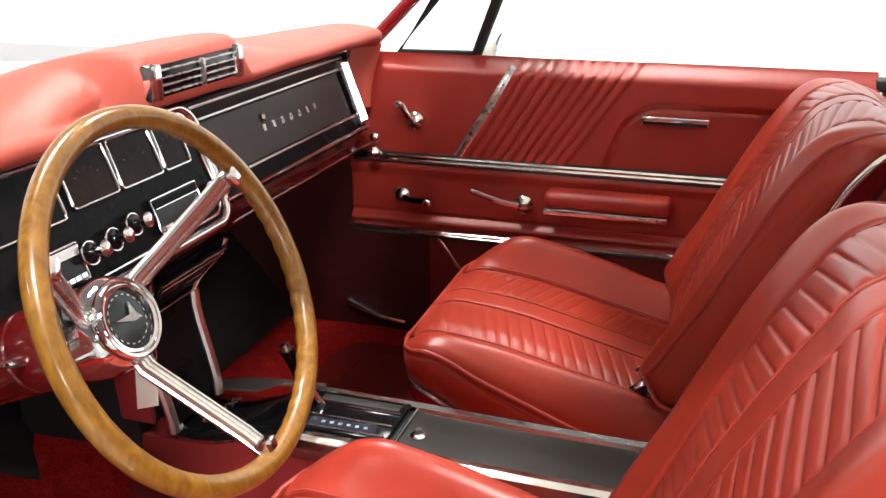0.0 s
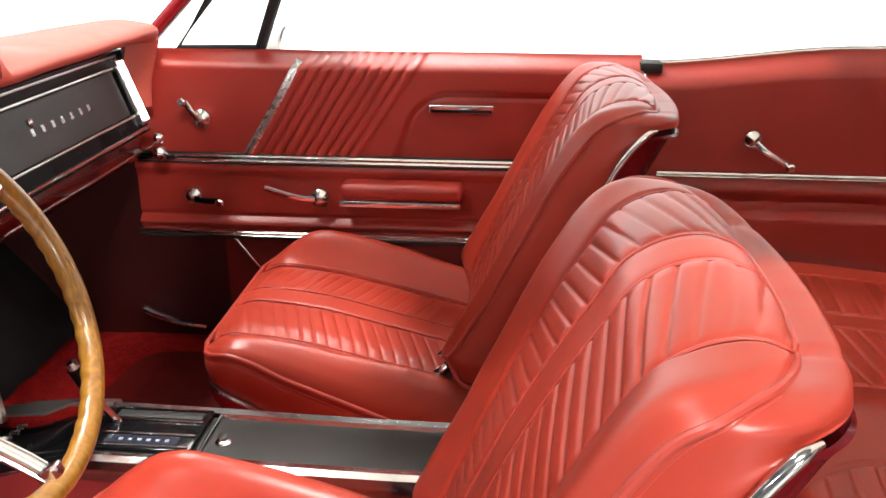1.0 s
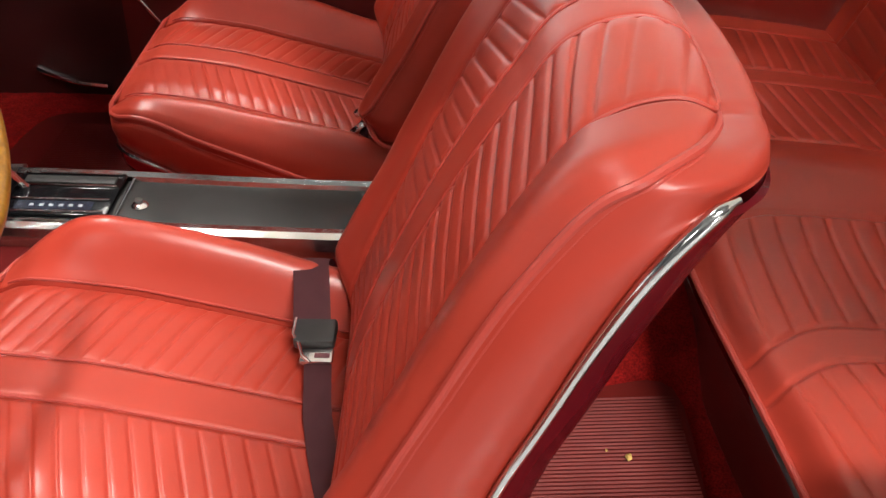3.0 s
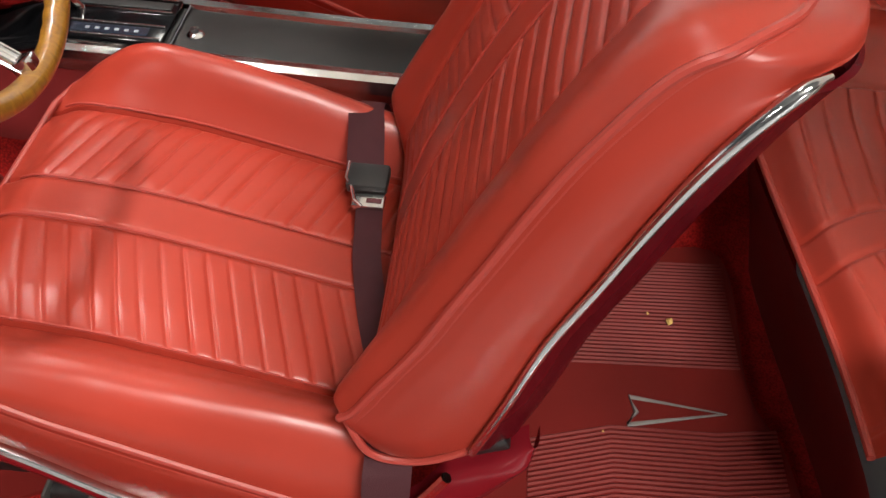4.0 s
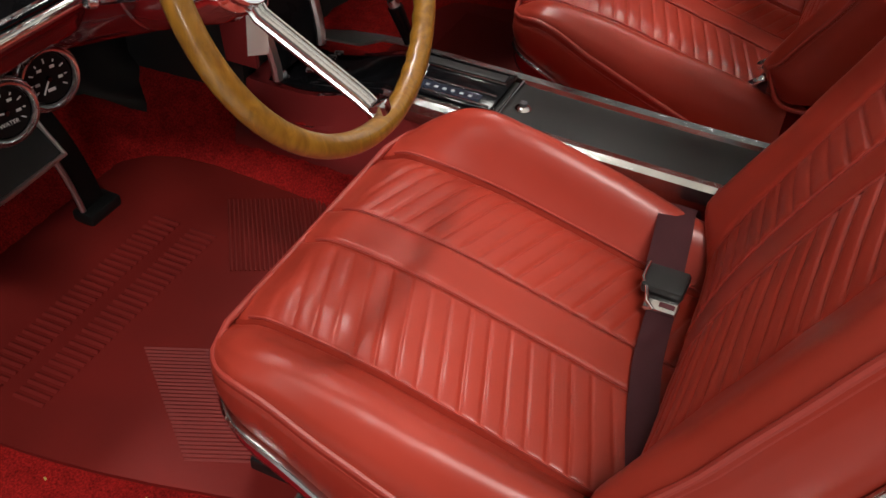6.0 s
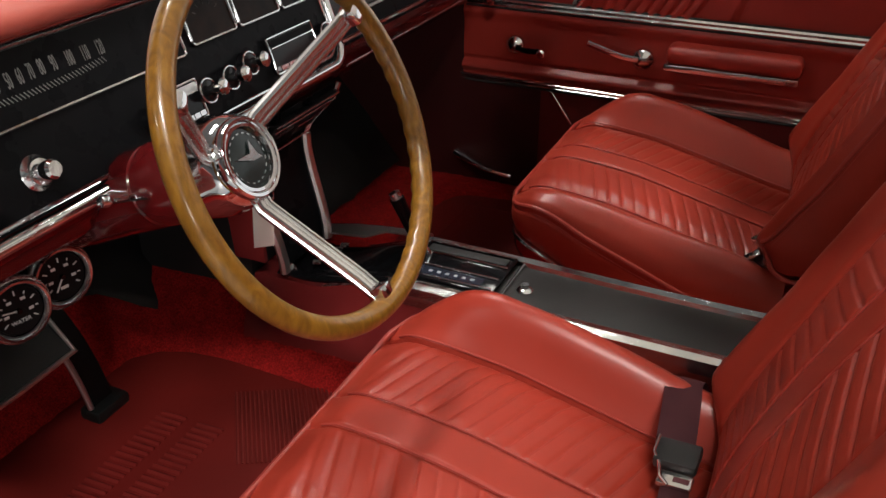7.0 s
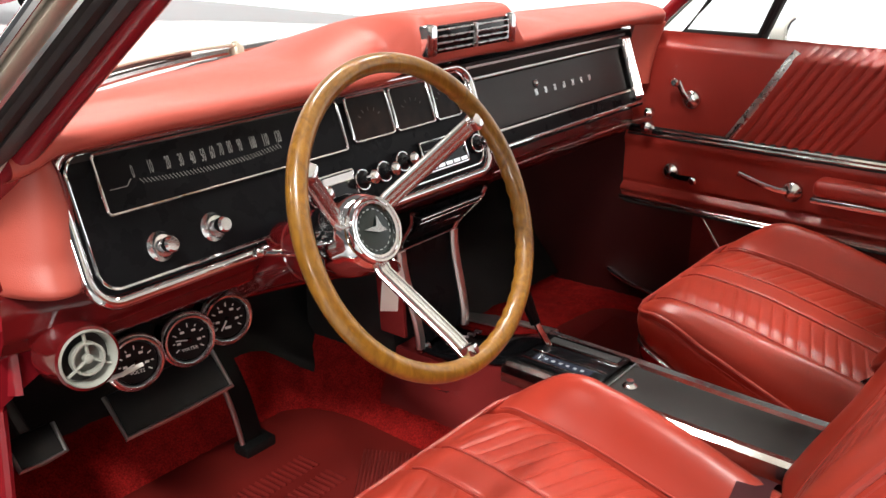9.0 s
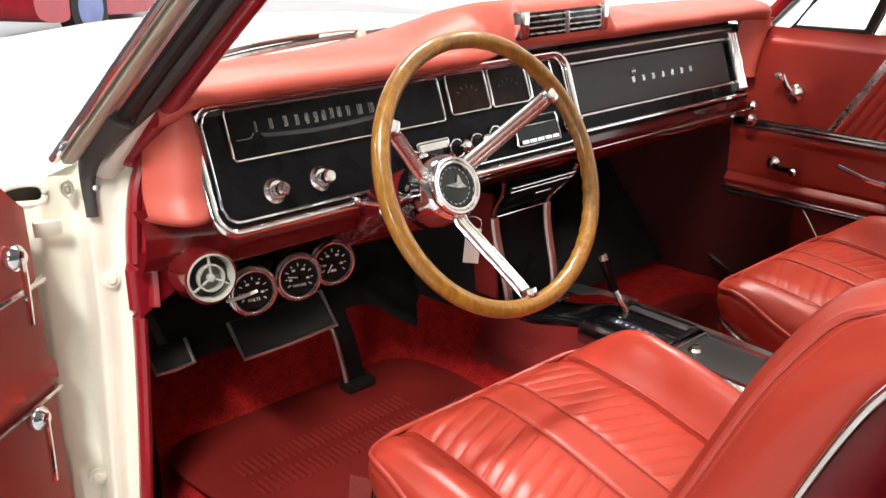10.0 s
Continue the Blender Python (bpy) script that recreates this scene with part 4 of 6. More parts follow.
part("lever_arm", box(0.338, 0.368, SY - 0.276, SY - 0.230, 0.090, 0.102, 0.003), BLACKGLOSS, al, "black lever arm")
second = copy_thing(seat, Matrix.Translation((0.35, SY + 0.866, 0.05)))
RECLINE = Matrix.Translation((0.56, 0, 0.25)) @ Matrix.Rotation(radians(2.0), 4, "Y") @ Matrix.Translation((-0.56, 0, -0.25))
for ob in second.children:
    if ob.name.startswith(("backrest", "back_shell")):
        ob.matrix_basis = RECLINE
tagged(second, "red leather bucket seat with chevron pleats, backrest slightly reclined")

# ---- rear bench ----
bench = thing("rear_bench_seat", (1.2, CY, 0.06), "red leather rear bench seat with pleated places", "car seat")


BENCH = ((0.068, 1), (0.81, -1))       # middles of the two places


def bench_x(y):
    return 0.962 + 0.03 * smooth(0.27, -0.2, y)


def bench_relief(d, y):
    """Seams and pleats of the bench skin, d metres from its front edge or foot."""
    h = 0.0
    for c, sg in BENCH:
        q = (y - c) * sg + 0.05 * (1 - smooth(0.0, 0.16, d)) ** 2
        a = abs(q)
        wide = 0.262 if q > 0 else 0.222
        h += groove(a - wide, 0.004, 0.005) + groove(a - 0.030, 0.0035, 0.004)
        if 0.030 < a < wide:
            k = min(1, (a - 0.030) / 0.008, (wide - a) / 0.008)
            h += 0.0036 * (pleat_wave(d - 0.10 * a, 0.036) - 0.5) * k * smooth(0.0, 0.05, d)
    return h


def bench_top(x, y):
    z = 0.318 - 0.03 * x / 0.5 + 0.012 * math.sin(math.pi * min(1, x / 0.5))
    z += bench_relief(x, y) + 0.03 * math.exp(-((y - CY) / 0.09) ** 2) + 0.002 * noise.noise(Vector((x * 9, y * 9, 8)))
    z -= 0.03 * (1 - smooth(0, 0.05, x)) ** 2
    return z


bm = bmesh.new()
grid(bm, 200, 420, lambda u, v: (bench_x(lerp(-0.23, 1.10, v)) + 0.50 * u, lerp(-0.23, 1.10, v), bench_top(0.51 * u, lerp(-0.23, 1.10, v))))
bc = part("bench_cushion", bm, LEATHER, bench, "", 80)
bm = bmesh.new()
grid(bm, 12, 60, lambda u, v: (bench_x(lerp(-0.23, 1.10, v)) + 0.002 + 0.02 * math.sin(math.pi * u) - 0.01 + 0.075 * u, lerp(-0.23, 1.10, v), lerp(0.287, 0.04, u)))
# the front's darker red carries the shade behind the front seats
part("bench_front", bm, SHADE_SEAM_RED, bench, "bench front panel, shade painted into its dark red")
part("bench_piping", rod([(bench_x(lerp(-0.23, 1.10, k / 40)) + 0.001, lerp(-0.23, 1.10, k / 40), 0.290) for k in range(41)], 0.0045), PIPING, bc)
def bench_back(u, v):
    y, s = lerp(-0.23, 1.10, v), 0.56 * u
    h = bench_relief(s + 0.1, y)
    return (1.44 + s * 0.36 - h, y, 0.28 + s * 0.92 + h * 0.4 - 0.03 * smooth(0.5, 0.56, s))
bm = bmesh.new()
grid(bm, 170, 330, bench_back)
part("bench_backrest", bm, LEATHER, bench, "", 80)
part("parcel_shelf", box(1.64, 2.0, -0.36, 1.24, 0.76, 0.80), DOORVINYL, bench)

# ---- dashboard ----
dash = thing("dashboard", (-0.3, CY, 0.47), "red padded dashboard with black instrument panel and bright frames", "dashboard")


def face(y, z, h=0.0):
    """A point on the leaning instrument face, h metres proud of it."""
    return Vector((-0.207 - 0.36 * (z - 0.644) + 0.94 * h, y, z + 0.34 * h))


def face_pose(y, z, h=0.0):
    m = Matrix(((0, -0.339, 0.941), (1, 0, 0), (0, 0.941, 0.339))).to_4x4()
    m.translation = face(y, z, h)
    return m


P_LEFT = [(-0.212, 0.728), (-0.192, 0.733), (-0.180, 0.743), (-0.183, 0.757), (-0.205, 0.770), (-0.26, 0.780), (-0.34, 0.778), (-0.54, 0.744)]
P_POD = [(-0.212, 0.742), (-0.150, 0.762), (-0.128, 0.772), (-0.130, 0.828), (-0.165, 0.840), (-0.27, 0.828), (-0.38, 0.798), (-0.54, 0.746)]
P_RIGHT = [(-0.210, 0.742), (-0.150, 0.756), (-0.126, 0.766), (-0.123, 0.780), (-0.148, 0.791), (-0.22, 0.796), (-0.36, 0.786), (-0.54, 0.750)]


def pad_point(u, y):
    pl, pp, pr = (spline([(a, 0, b) for a, b in P], 6) for P in (P_LEFT, P_POD, P_RIGHT))
    a, b, c = along(pl, u), along(pp, u), along(pr, u)
    side = a.lerp(c, smooth(0.30, 0.50, y))
    pod = smooth(0.245, 0.275, y) * smooth(0.535, 0.505, y)
    back = smooth(0.10, 0.275, y) * smooth(0.70, 0.505, y)
    q = side.lerp(b, pod if u < 0.5 else lerp(pod, back, min(1, (u - 0.5) * 4)))
    f = glass_base(y) - 0.012
    x = q.x if q.x > -0.2 else -0.2 + (q.x + 0.2) * (f + 0.2) / (-0.54 + 0.2)
    x = max(x, f)
    drop = 0.05 * smooth(1.08, 1.19, y) + 0.022 * smooth(-0.29, -0.36, y)
    x -= 0.05 * smooth(1.08, 1.19, y) + 0.012 * smooth(-0.32, -0.36, y) if u < 0.6 else 0
    return Vector((x, y, q.z - drop * (1 if u < 0.75 else 0.4)))


def pad(u, v):
    y = lerp(-0.356, 1.195, v)
    p = pad_point(u, y)
    return (p.x, p.y, p.z + 0.0015 * noise.noise(Vector((p.x * 12, y * 9, 2))))


bm = bmesh.new()
grid(bm, 42, 150, pad)
dp = part("dash_pad", bm, PAD, dash, "red padded dash top with stitched edge", 80)
bm = bmesh.new()
for k in range(120):
    y = lerp(-0.36, 0.235, k / 120)
    p = pad_point(0.10, y)
    tube(bm, [(p.x + 0.003, y, p.z), (p.x + 0.003, y + 0.0033, p.z)], 0.0011, sides=5)
part("stitching", bm, PIPING, dp)
part("pad_seam", rod([pad_point(0.085, lerp(-0.352, 0.235, k / 60)) + Vector((0.0016, 0, 0)) for k in range(61)], 0.0016, sides=6), SHADE_SEAM_RED, dp, "dark seam along the pad")
# left end of the pad wraps down beside the instruments
def pad_end(u, v):
    y, z = lerp(-0.405, -0.292, v), lerp(0.755, 0.574, u)
    out = 0.030 * (math.sin(math.pi * min(1, max(0, v)))) ** 0.6
    inner = -0.300 + 0.02 * math.sin(math.pi * u)
    y = lerp(-0.352 - 0.026 * smooth(0.1, 1, u), inner, v)
    return (-0.212 - 0.25 * (z - 0.644) * 0.9 + out + 0.012 * smooth(0.75, 0.95, u) * (1 - smooth(0.95, 1.0, u) * 2) - 0.03 * (1 - v) ** 3, y, z - 0.012 * v * u)
bm = bmesh.new()
grid(bm, 34, 26, pad_end)
part("pad_end", bm, PAD, dp, "", 80)
part("pad_seam", rod([Vector(pad_end(k / 40, 0.84)) + Vector((0.001, 0, 0)) for k in range(2, 40)], 0.0015, sides=6), SHADE_SEAM_RED, dp, "dark seam along the pad")
def pad_end_right(u, v):
    z = lerp(0.748, 0.61, u)
    return (-0.222 + 0.055 * (1 - u) ** 1.3 * (0.5 + 0.5 * math.sin(math.pi * v)) + 0.05 * math.sin(math.pi * v) ** 0.7 * (0.5 + 0.5 * u), lerp(1.095, 1.178, v), z)
bm = bmesh.new()
grid(bm, 24, 14, pad_end_right)
part("pad_end", bm, PAD, dp, "", 80)

# instrument panel left of the middle
panel = part("instrument_panel", slab(rounded(-0.292, 0.498, 0.552, 0.722, 0.028), 0.008, face), BLACKPANEL, dash, "matt black instrument panel", 30)
ring = [face(y, z, 0.009) for y, z in rounded(-0.299, 0.504, 0.543, 0.724, 0.036, 8)]
part("panel_frame", rod(ring, 0.0085, closed=True, sides=10), CHROME, panel, "bright panel frame")
part("panel_frame", rod([face(y, z, 0.010) for y, z in rounded(-0.284, 0.490, 0.558, 0.716, 0.026, 8)], 0.0025, closed=True), CHROME, panel)


def window(y0, y1, z0, z1, name, material, r=0.006, w=0.0022):
    p = part(name, slab(rounded(y0, y1, z0, z1, r), 0.003, lambda a, b, h: face(a, b, h + 0.0085)), material, dash)
    part("window_frame", rod([face(y, z, 0.0125) for y, z in rounded(y0, y1, z0, z1, r)], w, closed=True, sides=6), WORNCHROME, p)
    return p


sp = window(-0.247, 0.166, 0.640, 0.711, "speedometer", BLACKPANEL)
tagged(sp, "black strip speedometer with faded numerals")
SCALE = (-0.199, -0.173, -0.147, -0.127, -0.109, -0.092, -0.077, -0.062, -0.047, -0.030, -0.007, 0.016, 0.039)
for k, y in enumerate(SCALE):
    part("numeral", lettering(str(10 * k), 0.018, face_pose(y, 0.682 + 0.001 * math.sin(k), 0.012) @ Matrix.Diagonal((0.42, 1.35, 1, 1)), 0.0003), FADEDINK, sp)
bm = bmesh.new()
for k in range(44):
    m = face_pose(-0.190 + 0.0053 * k, 0.664 + 0.000012 * (k - 22) ** 2, 0.0118) @ pose(0, 0, 0, 0, 0, 35)
    block(bm, (0.0008, 0.008, 0.0005), m)
part("scale_mark", bm, FADEDINK, sp)
part("needle", rod([face(-0.236, 0.668, 0.013), face(-0.212, 0.668, 0.013), face(-0.205, 0.675, 0.013)], 0.0007), FADEDINK, sp)
for y0, y1 in ((0.184, 0.278), (0.286, 0.382), (0.390, 0.455)):
    w = window(y0, y1, 0.646, 0.712, "square_gauge", GAUGEFACE)
    tagged(w, "dark square gauge in a bright frame")
    bm = bmesh.new()
    for k in range(5):
        a = radians(150 - 30 * k)
        block(bm, (0.0015, 0.006, 0.0005), face_pose((y0 + y1) / 2 + 0.026 * math.cos(a), 0.672 + 0.018 * math.sin(a), 0.0118) @ pose(0, 0, 0, 0, 0, math.degrees(a) - 90))
    part("dial_mark", bm, DIMINK, w)


def knob(y, z, r=0.017, long=0.032):
    k = part("control_knob", turned([(r * 1.25, 0), (r * 1.3, 0.004), (r * 1.05, 0.008), (r * 0.95, 0.012), (r * 0.55, 0.013)], face_pose(y, z, 0.008), 24), BEZEL, dash, "chrome control knob")
    part("knob_stem", turned([(r * 0.5, 0.010), (r * 0.5, long * 0.5), (r * 0.68, long * 0.55), (r * 0.72, long * 0.9), (r * 0.55, long), (0.001, long)], face_pose(y, z, 0.008), 20), CHROME, k)
    return k


knob(-0.193, 0.590, 0.0150, 0.034)
knob(-0.110, 0.593, 0.0150, 0.034)
for y, z in ((0.172, 0.592), (0.222, 0.594), (0.270, 0.600), (0.072, 0.588), (0.468, 0.592)):
    k = part("black_knob", turned([(0.017, 0), (0.0165, 0.010), (0.012, 0.012)], face_pose(y, z, 0.008), 24), BLACKGLOSS, dash, "black knob with chrome tip")
    part("knob_ring", rod([face_pose(y, z, 0.019) @ Vector((0.0155 * math.cos(a), 0.0155 * math.sin(a), 0)) for a in np.linspace(0, 2 * math.pi, 24, endpoint=False)], 0.0015, closed=True), CHROME, k)
    part("knob_tip", turned([(0.006, 0.010), (0.0065, 0.022), (0.0105, 0.026), (0.011, 0.034), (0.007, 0.037), (0.001, 0.037)], face_pose(y + 0.004, z, 0.008), 20), CHROME, k)


def radio(y0, y1, z0, z1, name, label, plate):
    r = part(name, slab(rounded(y0, y1, z0, z1, 0.003), 0.006, lambda a, b, h: face(a, b, h + 0.009)), BLACKGLOSS, dash, label)
    part("face_frame", rod([face(y, z, 0.0155) for y, z in rounded(y0, y1, z0, z1, 0.003, 3)], 0.0018, closed=True, sides=6), CHROME, r)
    part("top_plate", slab(rounded(y0 + 0.004, y1 - 0.004, z1 - 0.013, z1 - 0.003, 0.002), 0.003, lambda a, b, h: face(a, b, h + 0.0152)), plate, r)
    part("dial_line", rod([face(y0 + 0.006, z1 - 0.014, 0.0160), face(y1 - 0.006, z1 - 0.014, 0.0160)], 0.0012, sides=6), CHROME, r)
    bm = bmesh.new()
    n = 5
    for k in range(n):
        ya = lerp(y0 + 0.006, y1 - 0.006, (k + 0.08) / n)
        yb = lerp(y0 + 0.006, y1 - 0.006, (k + 0.92) / n)
        block(bm, (yb - ya, 0.006, 0.006), face_pose((ya + yb) / 2, z0 + 0.006, 0.017))
    part("push_button", bm, CHROME, r)
    return r


radio(0.088, 0.158, 0.566, 0.612, "heater_control", "black heater control with chrome plate", SATIN)
radio(0.322, 0.438, 0.570, 0.618, "radio", "black radio with chrome push buttons", BLACKPANEL)

# glove box side
gp = part("glove_box_door", slab(rounded(0.515, 1.052, 0.604, 0.692, 0.004), 0.010, face), BLACKVINYL, dash, "black grained glove box door with bright edges", 30)
for z, r in ((0.600, 0.0028), (0.697, 0.0028)):
    part("edge_strip", rod([face(0.512, z, 0.013), face(1.058, z, 0.013)], r), SATIN, gp)
for k in range(7):
    bm = block(bmesh.new(), (0.0085, 0.0125, 0.002), face_pose(0.700 + 0.0345 * k, 0.648, 0.0105))
    part("badge_bar", bm, BRUSHED, gp)
part("latch", turned([(0.006, 0), (0.007, 0.003), (0.004, 0.005), (0.001, 0.005)], face_pose(0.705, 0.664, 0.010), 16), BRUSHED, gp)
part("end_plate", slab(rounded(1.064, 1.100, 0.578, 0.712, 0.004), 0.022, face), WORNCHROME, dash, "ribbed chrome dash end plate")
bm = bmesh.new()
for k in range(3):
    tube(bm, [face(1.071 + 0.011 * k, 0.584, 0.024), face(1.071 + 0.011 * k, 0.706, 0.024)], 0.0025, sides=6)
part("end_rib", bm, WORNCHROME, dash)
part("upper_panel", slab([(0.505, 0.700), (1.105, 0.700), (1.105, 0.742), (0.505, 0.742)], 0.004, face), BLACKPANEL, dash, "black panel under the pad")
part("upper_strip", rod([face(0.50, 0.718, 0.009), face(1.10, 0.718, 0.009)], 0.0042), SATIN, dash)
part("lower_black_band", slab([(0.505, 0.562), (1.105, 0.562), (1.105, 0.598), (0.505, 0.598)], 0.012, face), BLACKPANEL, dash)
part("lower_strip", rod([face(0.50, 0.570, 0.016), face(1.112, 0.570, 0.016)], 0.004), CHROME, dash)
part("lower_strip", rod([face(0.50, 0.535, 0.012), face(1.112, 0.535, 0.012)], 0.0022), WORNCHROME, dash)
# painted lower rail
def rail(u, v):
    y = lerp(-0.386, 1.13, v)
    pts = [(-0.205, 0.585), (-0.178, 0.572), (-0.170, 0.552), (-0.176, 0.520), (-0.195, 0.492), (-0.235, 0.478), (-0.30, 0.480)]
    q = along([Vector((a, 0, b)) for a, b in pts], u)
    k = smooth(0.47, 0.56, y)
    low = smooth(-0.05, 0.30, y)
    return (q.x - 0.030 * k - 0.045 * smooth(-0.25, -0.38, y), y, q.z - 0.02 * k + 0.018 * low * smooth(0.3, 0.8, u))
bm = bmesh.new()
grid(bm, 30, 60, rail)
part("lower_rail", bm, BURGUNDY, dash, "glossy maroon lower dash rail")
bm = bmesh.new()
grid(bm, 12, 10, lambda u, v: (-0.252 - 0.012 * u, lerp(-0.384 - 0.004 * u, -0.262, v), lerp(0.520, 0.415 + 0.06 * v, u)))
part("lower_end_panel", bm, PILLARRED, dash, "maroon panel at the dash end")
part("dash_core", box(-0.33, -0.222, -0.335, 1.13, 0.60, 0.730), DARKRUBBER, dash)
part("dash_core", box(-0.50, -0.33, -0.02, 0.90, 0.60, 0.728), DARKRUBBER, dash)
part("dash_back", box(-0.56, -0.29, -0.335, 1.13, 0.475, 0.60), DARKRUBBER, dash)
bm = turned([(0.008, 0), (0.013, 0.005), (0.013, 0.014), (0.006, 0.02), (0.001, 0.02)], axis_pose((-0.165, 1.125, 0.545), (1, -0.4, 0)), 16)
lathe(bm, [(0.012, 0), (0.016, 0.006), (0.016, 0.018), (0.008, 0.026), (0.001, 0.026)], axis_pose((-0.170, 1.128, 0.510), (1, -0.4, 0)), 16)
part("end_fastener", bm, CHROME, dash, "chrome fasteners at the dash end")

# centre air outlet in the pod
vent = part("centre_vent", box(-0.150, -0.1235, 0.290, 0.490, 0.779, 0.822, 0.004), BLACKGLOSS, dash, "black centre air outlet with bright slats")
for k in range(4):
    part("vent_slat", box(-0.130, -0.1195, 0.296, 0.484, 0.7845 + 0.010 * k, 0.7872 + 0.010 * k, 0.001), BRUSHED, vent)
part("vent_end", box(-0.150, -0.1185, 0.270, 0.295, 0.776, 0.826, 0.006), CHROME, vent)
part("vent_end", box(-0.150, -0.1185, 0.485, 0.508, 0.776, 0.826, 0.006), CHROME, vent)
part("vent_tab", box(-0.122, -0.114, 0.386, 0.391, 0.782, 0.820, 0.001), BRUSHED, vent)

# round fresh-air outlet under the rail
rv = thing("round_vent", (-0.17, -0.317, 0.497), "grey round air outlet with three spokes in a maroon housing", "air vent")
A = axis_pose((-0.172, -0.317, 0.490), (1, -0.12, 0.12))
AS = A @ Matrix.Diagonal((0.68, 0.68, 0.8, 1))
part("vent_housing", turned([(0.066, -0.06), (0.062, -0.02), (0.058, 0.012), (0.053, 0.014)], AS, 36, False), BURGUNDY, rv)
part("vent_ring", turned([(0.053, 0.004), (0.0525, 0.016), (0.0505, 0.019), (0.0475, 0.015), (0.044, -0.014)], AS, 36, False), GREYPLASTIC, rv)
part("vent_hole", turned([(0.0445, -0.007), (0.030, -0.012), (0.001, -0.012)], AS, 32), DARKRUBBER, rv)
part("inner_ring", turned([(0.030, 0.002), (0.030, 0.016), (0.026, 0.016), (0.026, 0.002)], AS, 32), GREYPLASTIC, rv)
for a in (90, 210, 330):
    part("vent_spoke", rod([AS @ Vector((0.002, 0, 0.011)), AS @ Vector((0.046 * math.cos(radians(a)), 0.046 * math.sin(radians(a)), 0.011))], 0.0026, flat=0.6), GREYPLASTIC, rv)
part("vent_hub", turned([(0.008, 0.004), (0.008, 0.016), (0.004, 0.018), (0.001, 0.018)], AS, 16), GREYPLASTIC, rv)

# three round gauges under the rail
for i, (y, z, name, ang) in enumerate(((-0.200, 0.407, "VOLTS", 200), (-0.112, 0.408, "WATER", 170), (-0.042, 0.416, "", 235))):
    g = thing("round_gauge", (-0.25, y, z), "round black gauge in a chrome bezel under the dash", "gauge", "gauges under the dash")
    G = axis_pose((-0.262, y, z), (1, -0.25, 0.10))
    part("gauge_cup", turned([(0.030, -0.05), (0.033, -0.01), (0.036, 0.004)], G, 32), BLACKGLOSS, g)
    part("gauge_bezel", turned([(0.034, -0.012), (0.0405, -0.004), (0.0425, 0.001), (0.0425, 0.005), (0.0405, 0.008), (0.0390, 0.0085), (0.0388, 0.0115), (0.0370, 0.0140), (0.0345, 0.0142), (0.0328, 0.0120), (0.0312, 0.0075)], G, 48, False), BEZEL, g)
    d = part("dial_face", turned([(0.031, 0.004), (0.030, 0.007), (0.001, 0.007)], G, 32), DIAL, g)
    bm = bmesh.new()
    for k in range(9):
        a = radians(215 - 250 * k / 8)
        block(bm, (0.006 if k % 2 == 0 else 0.0035, 0.0016, 0.0004), G @ Matrix.Translation((0.0225 * math.cos(a), 0.0225 * math.sin(a), 0.0075)) @ pose(0, 0, 0, 0, 0, math.degrees(a)))
    for k in range(4):
        a = radians(190 - 200 * k / 3)
        block(bm, (0.006, 0.0035, 0.0004), G @ Matrix.Translation((0.0155 * math.cos(a), 0.0155 * math.sin(a), 0.0075)))
    part("dial_mark", bm, INK, d)
    part("needle", rod([G @ Vector((0, 0, 0.009)), G @ Vector((0.020 * math.cos(radians(ang)), 0.020 * math.sin(radians(ang)), 0.009))], 0.0010, sides=6), INK, d)
    part("needle_hub", turned([(0.003, 0.007), (0.003, 0.011), (0.001, 0.011)], G, 12), BLACKGLOSS, d)
    if name:
        part("gauge_name", lettering(name, 0.0072, G @ Matrix.Translation((0, -0.014, 0.0074)), 0.0002), INK, d)
    else:
        part("gauge_name", block(bmesh.new(), (0.010, 0.004, 0.0004), G @ Matrix.Translation((0, -0.014, 0.0075))), INK, d)
bracket = thing("gauge_bracket", (-0.27, -0.12, 0.45), "chrome bracket holding three round gauges", "bracket")
bm = bmesh.new()
grid(bm, 60, 10, lambda u, v: (-0.305 + 0.055 * v, lerp(-0.245, 0.02, u), 0.448 + 0.016 * abs(math.sin(math.pi * (u * 3 + 0.0))) - 0.004 + 0.004 * v))
bmesh.ops.solidify(bm, geom=bm.faces[:], thickness=0.003)
part("bracket_plate", bm, WORNCHROME, bracket)
tag = thing("key_tag", (-0.22, -0.25, 0.40), "small pinkish tag hanging by the gauges", "tag")
part("tag_plate", rod([(-0.222, -0.268, 0.420), (-0.212, -0.246, 0.424), (-0.204, -0.222, 0.431)], 0.0052, flat=0.35), CARD, tag)

# ---- steering wheel and column ----
WC, WN = Vector((0.088, 0.008, 0.637)), Vector((0.915, 0, 0.403)).normalized()
W1, W2 = Vector((0, 1, 0)), WN.cross(Vector((0, 1, 0)))
WM = Matrix((W1, W2, WN)).transposed().to_4x4()
WM.translation = WC
wheel = thing("steering_wheel", WC, "wood-rimmed steering wheel with three chrome spokes", "steering wheel")
def rim(u, v):
    a, b = 2 * math.pi * u, 2 * math.pi * v
    R, r = 0.1945, 0.0125
    scallop = 0.0014 * (0.5 - 0.5 * math.cos(a * 52)) * smooth(0.25, 0.95, -0.75 * math.cos(b) - 0.66 * math.sin(b)) * smooth(0.25, 0.6, math.cos(a + radians(10)))
    rr = r + scallop
    return WM @ Vector(((R + rr * math.cos(b)) * math.cos(a), (R + rr * math.cos(b)) * math.sin(a), rr * math.sin(b)))
bm = bmesh.new()
grid(bm, 420, 20, rim, True, True)
part("rim", bm, WOOD, wheel, "varnished honey wood rim with finger grips", 80)
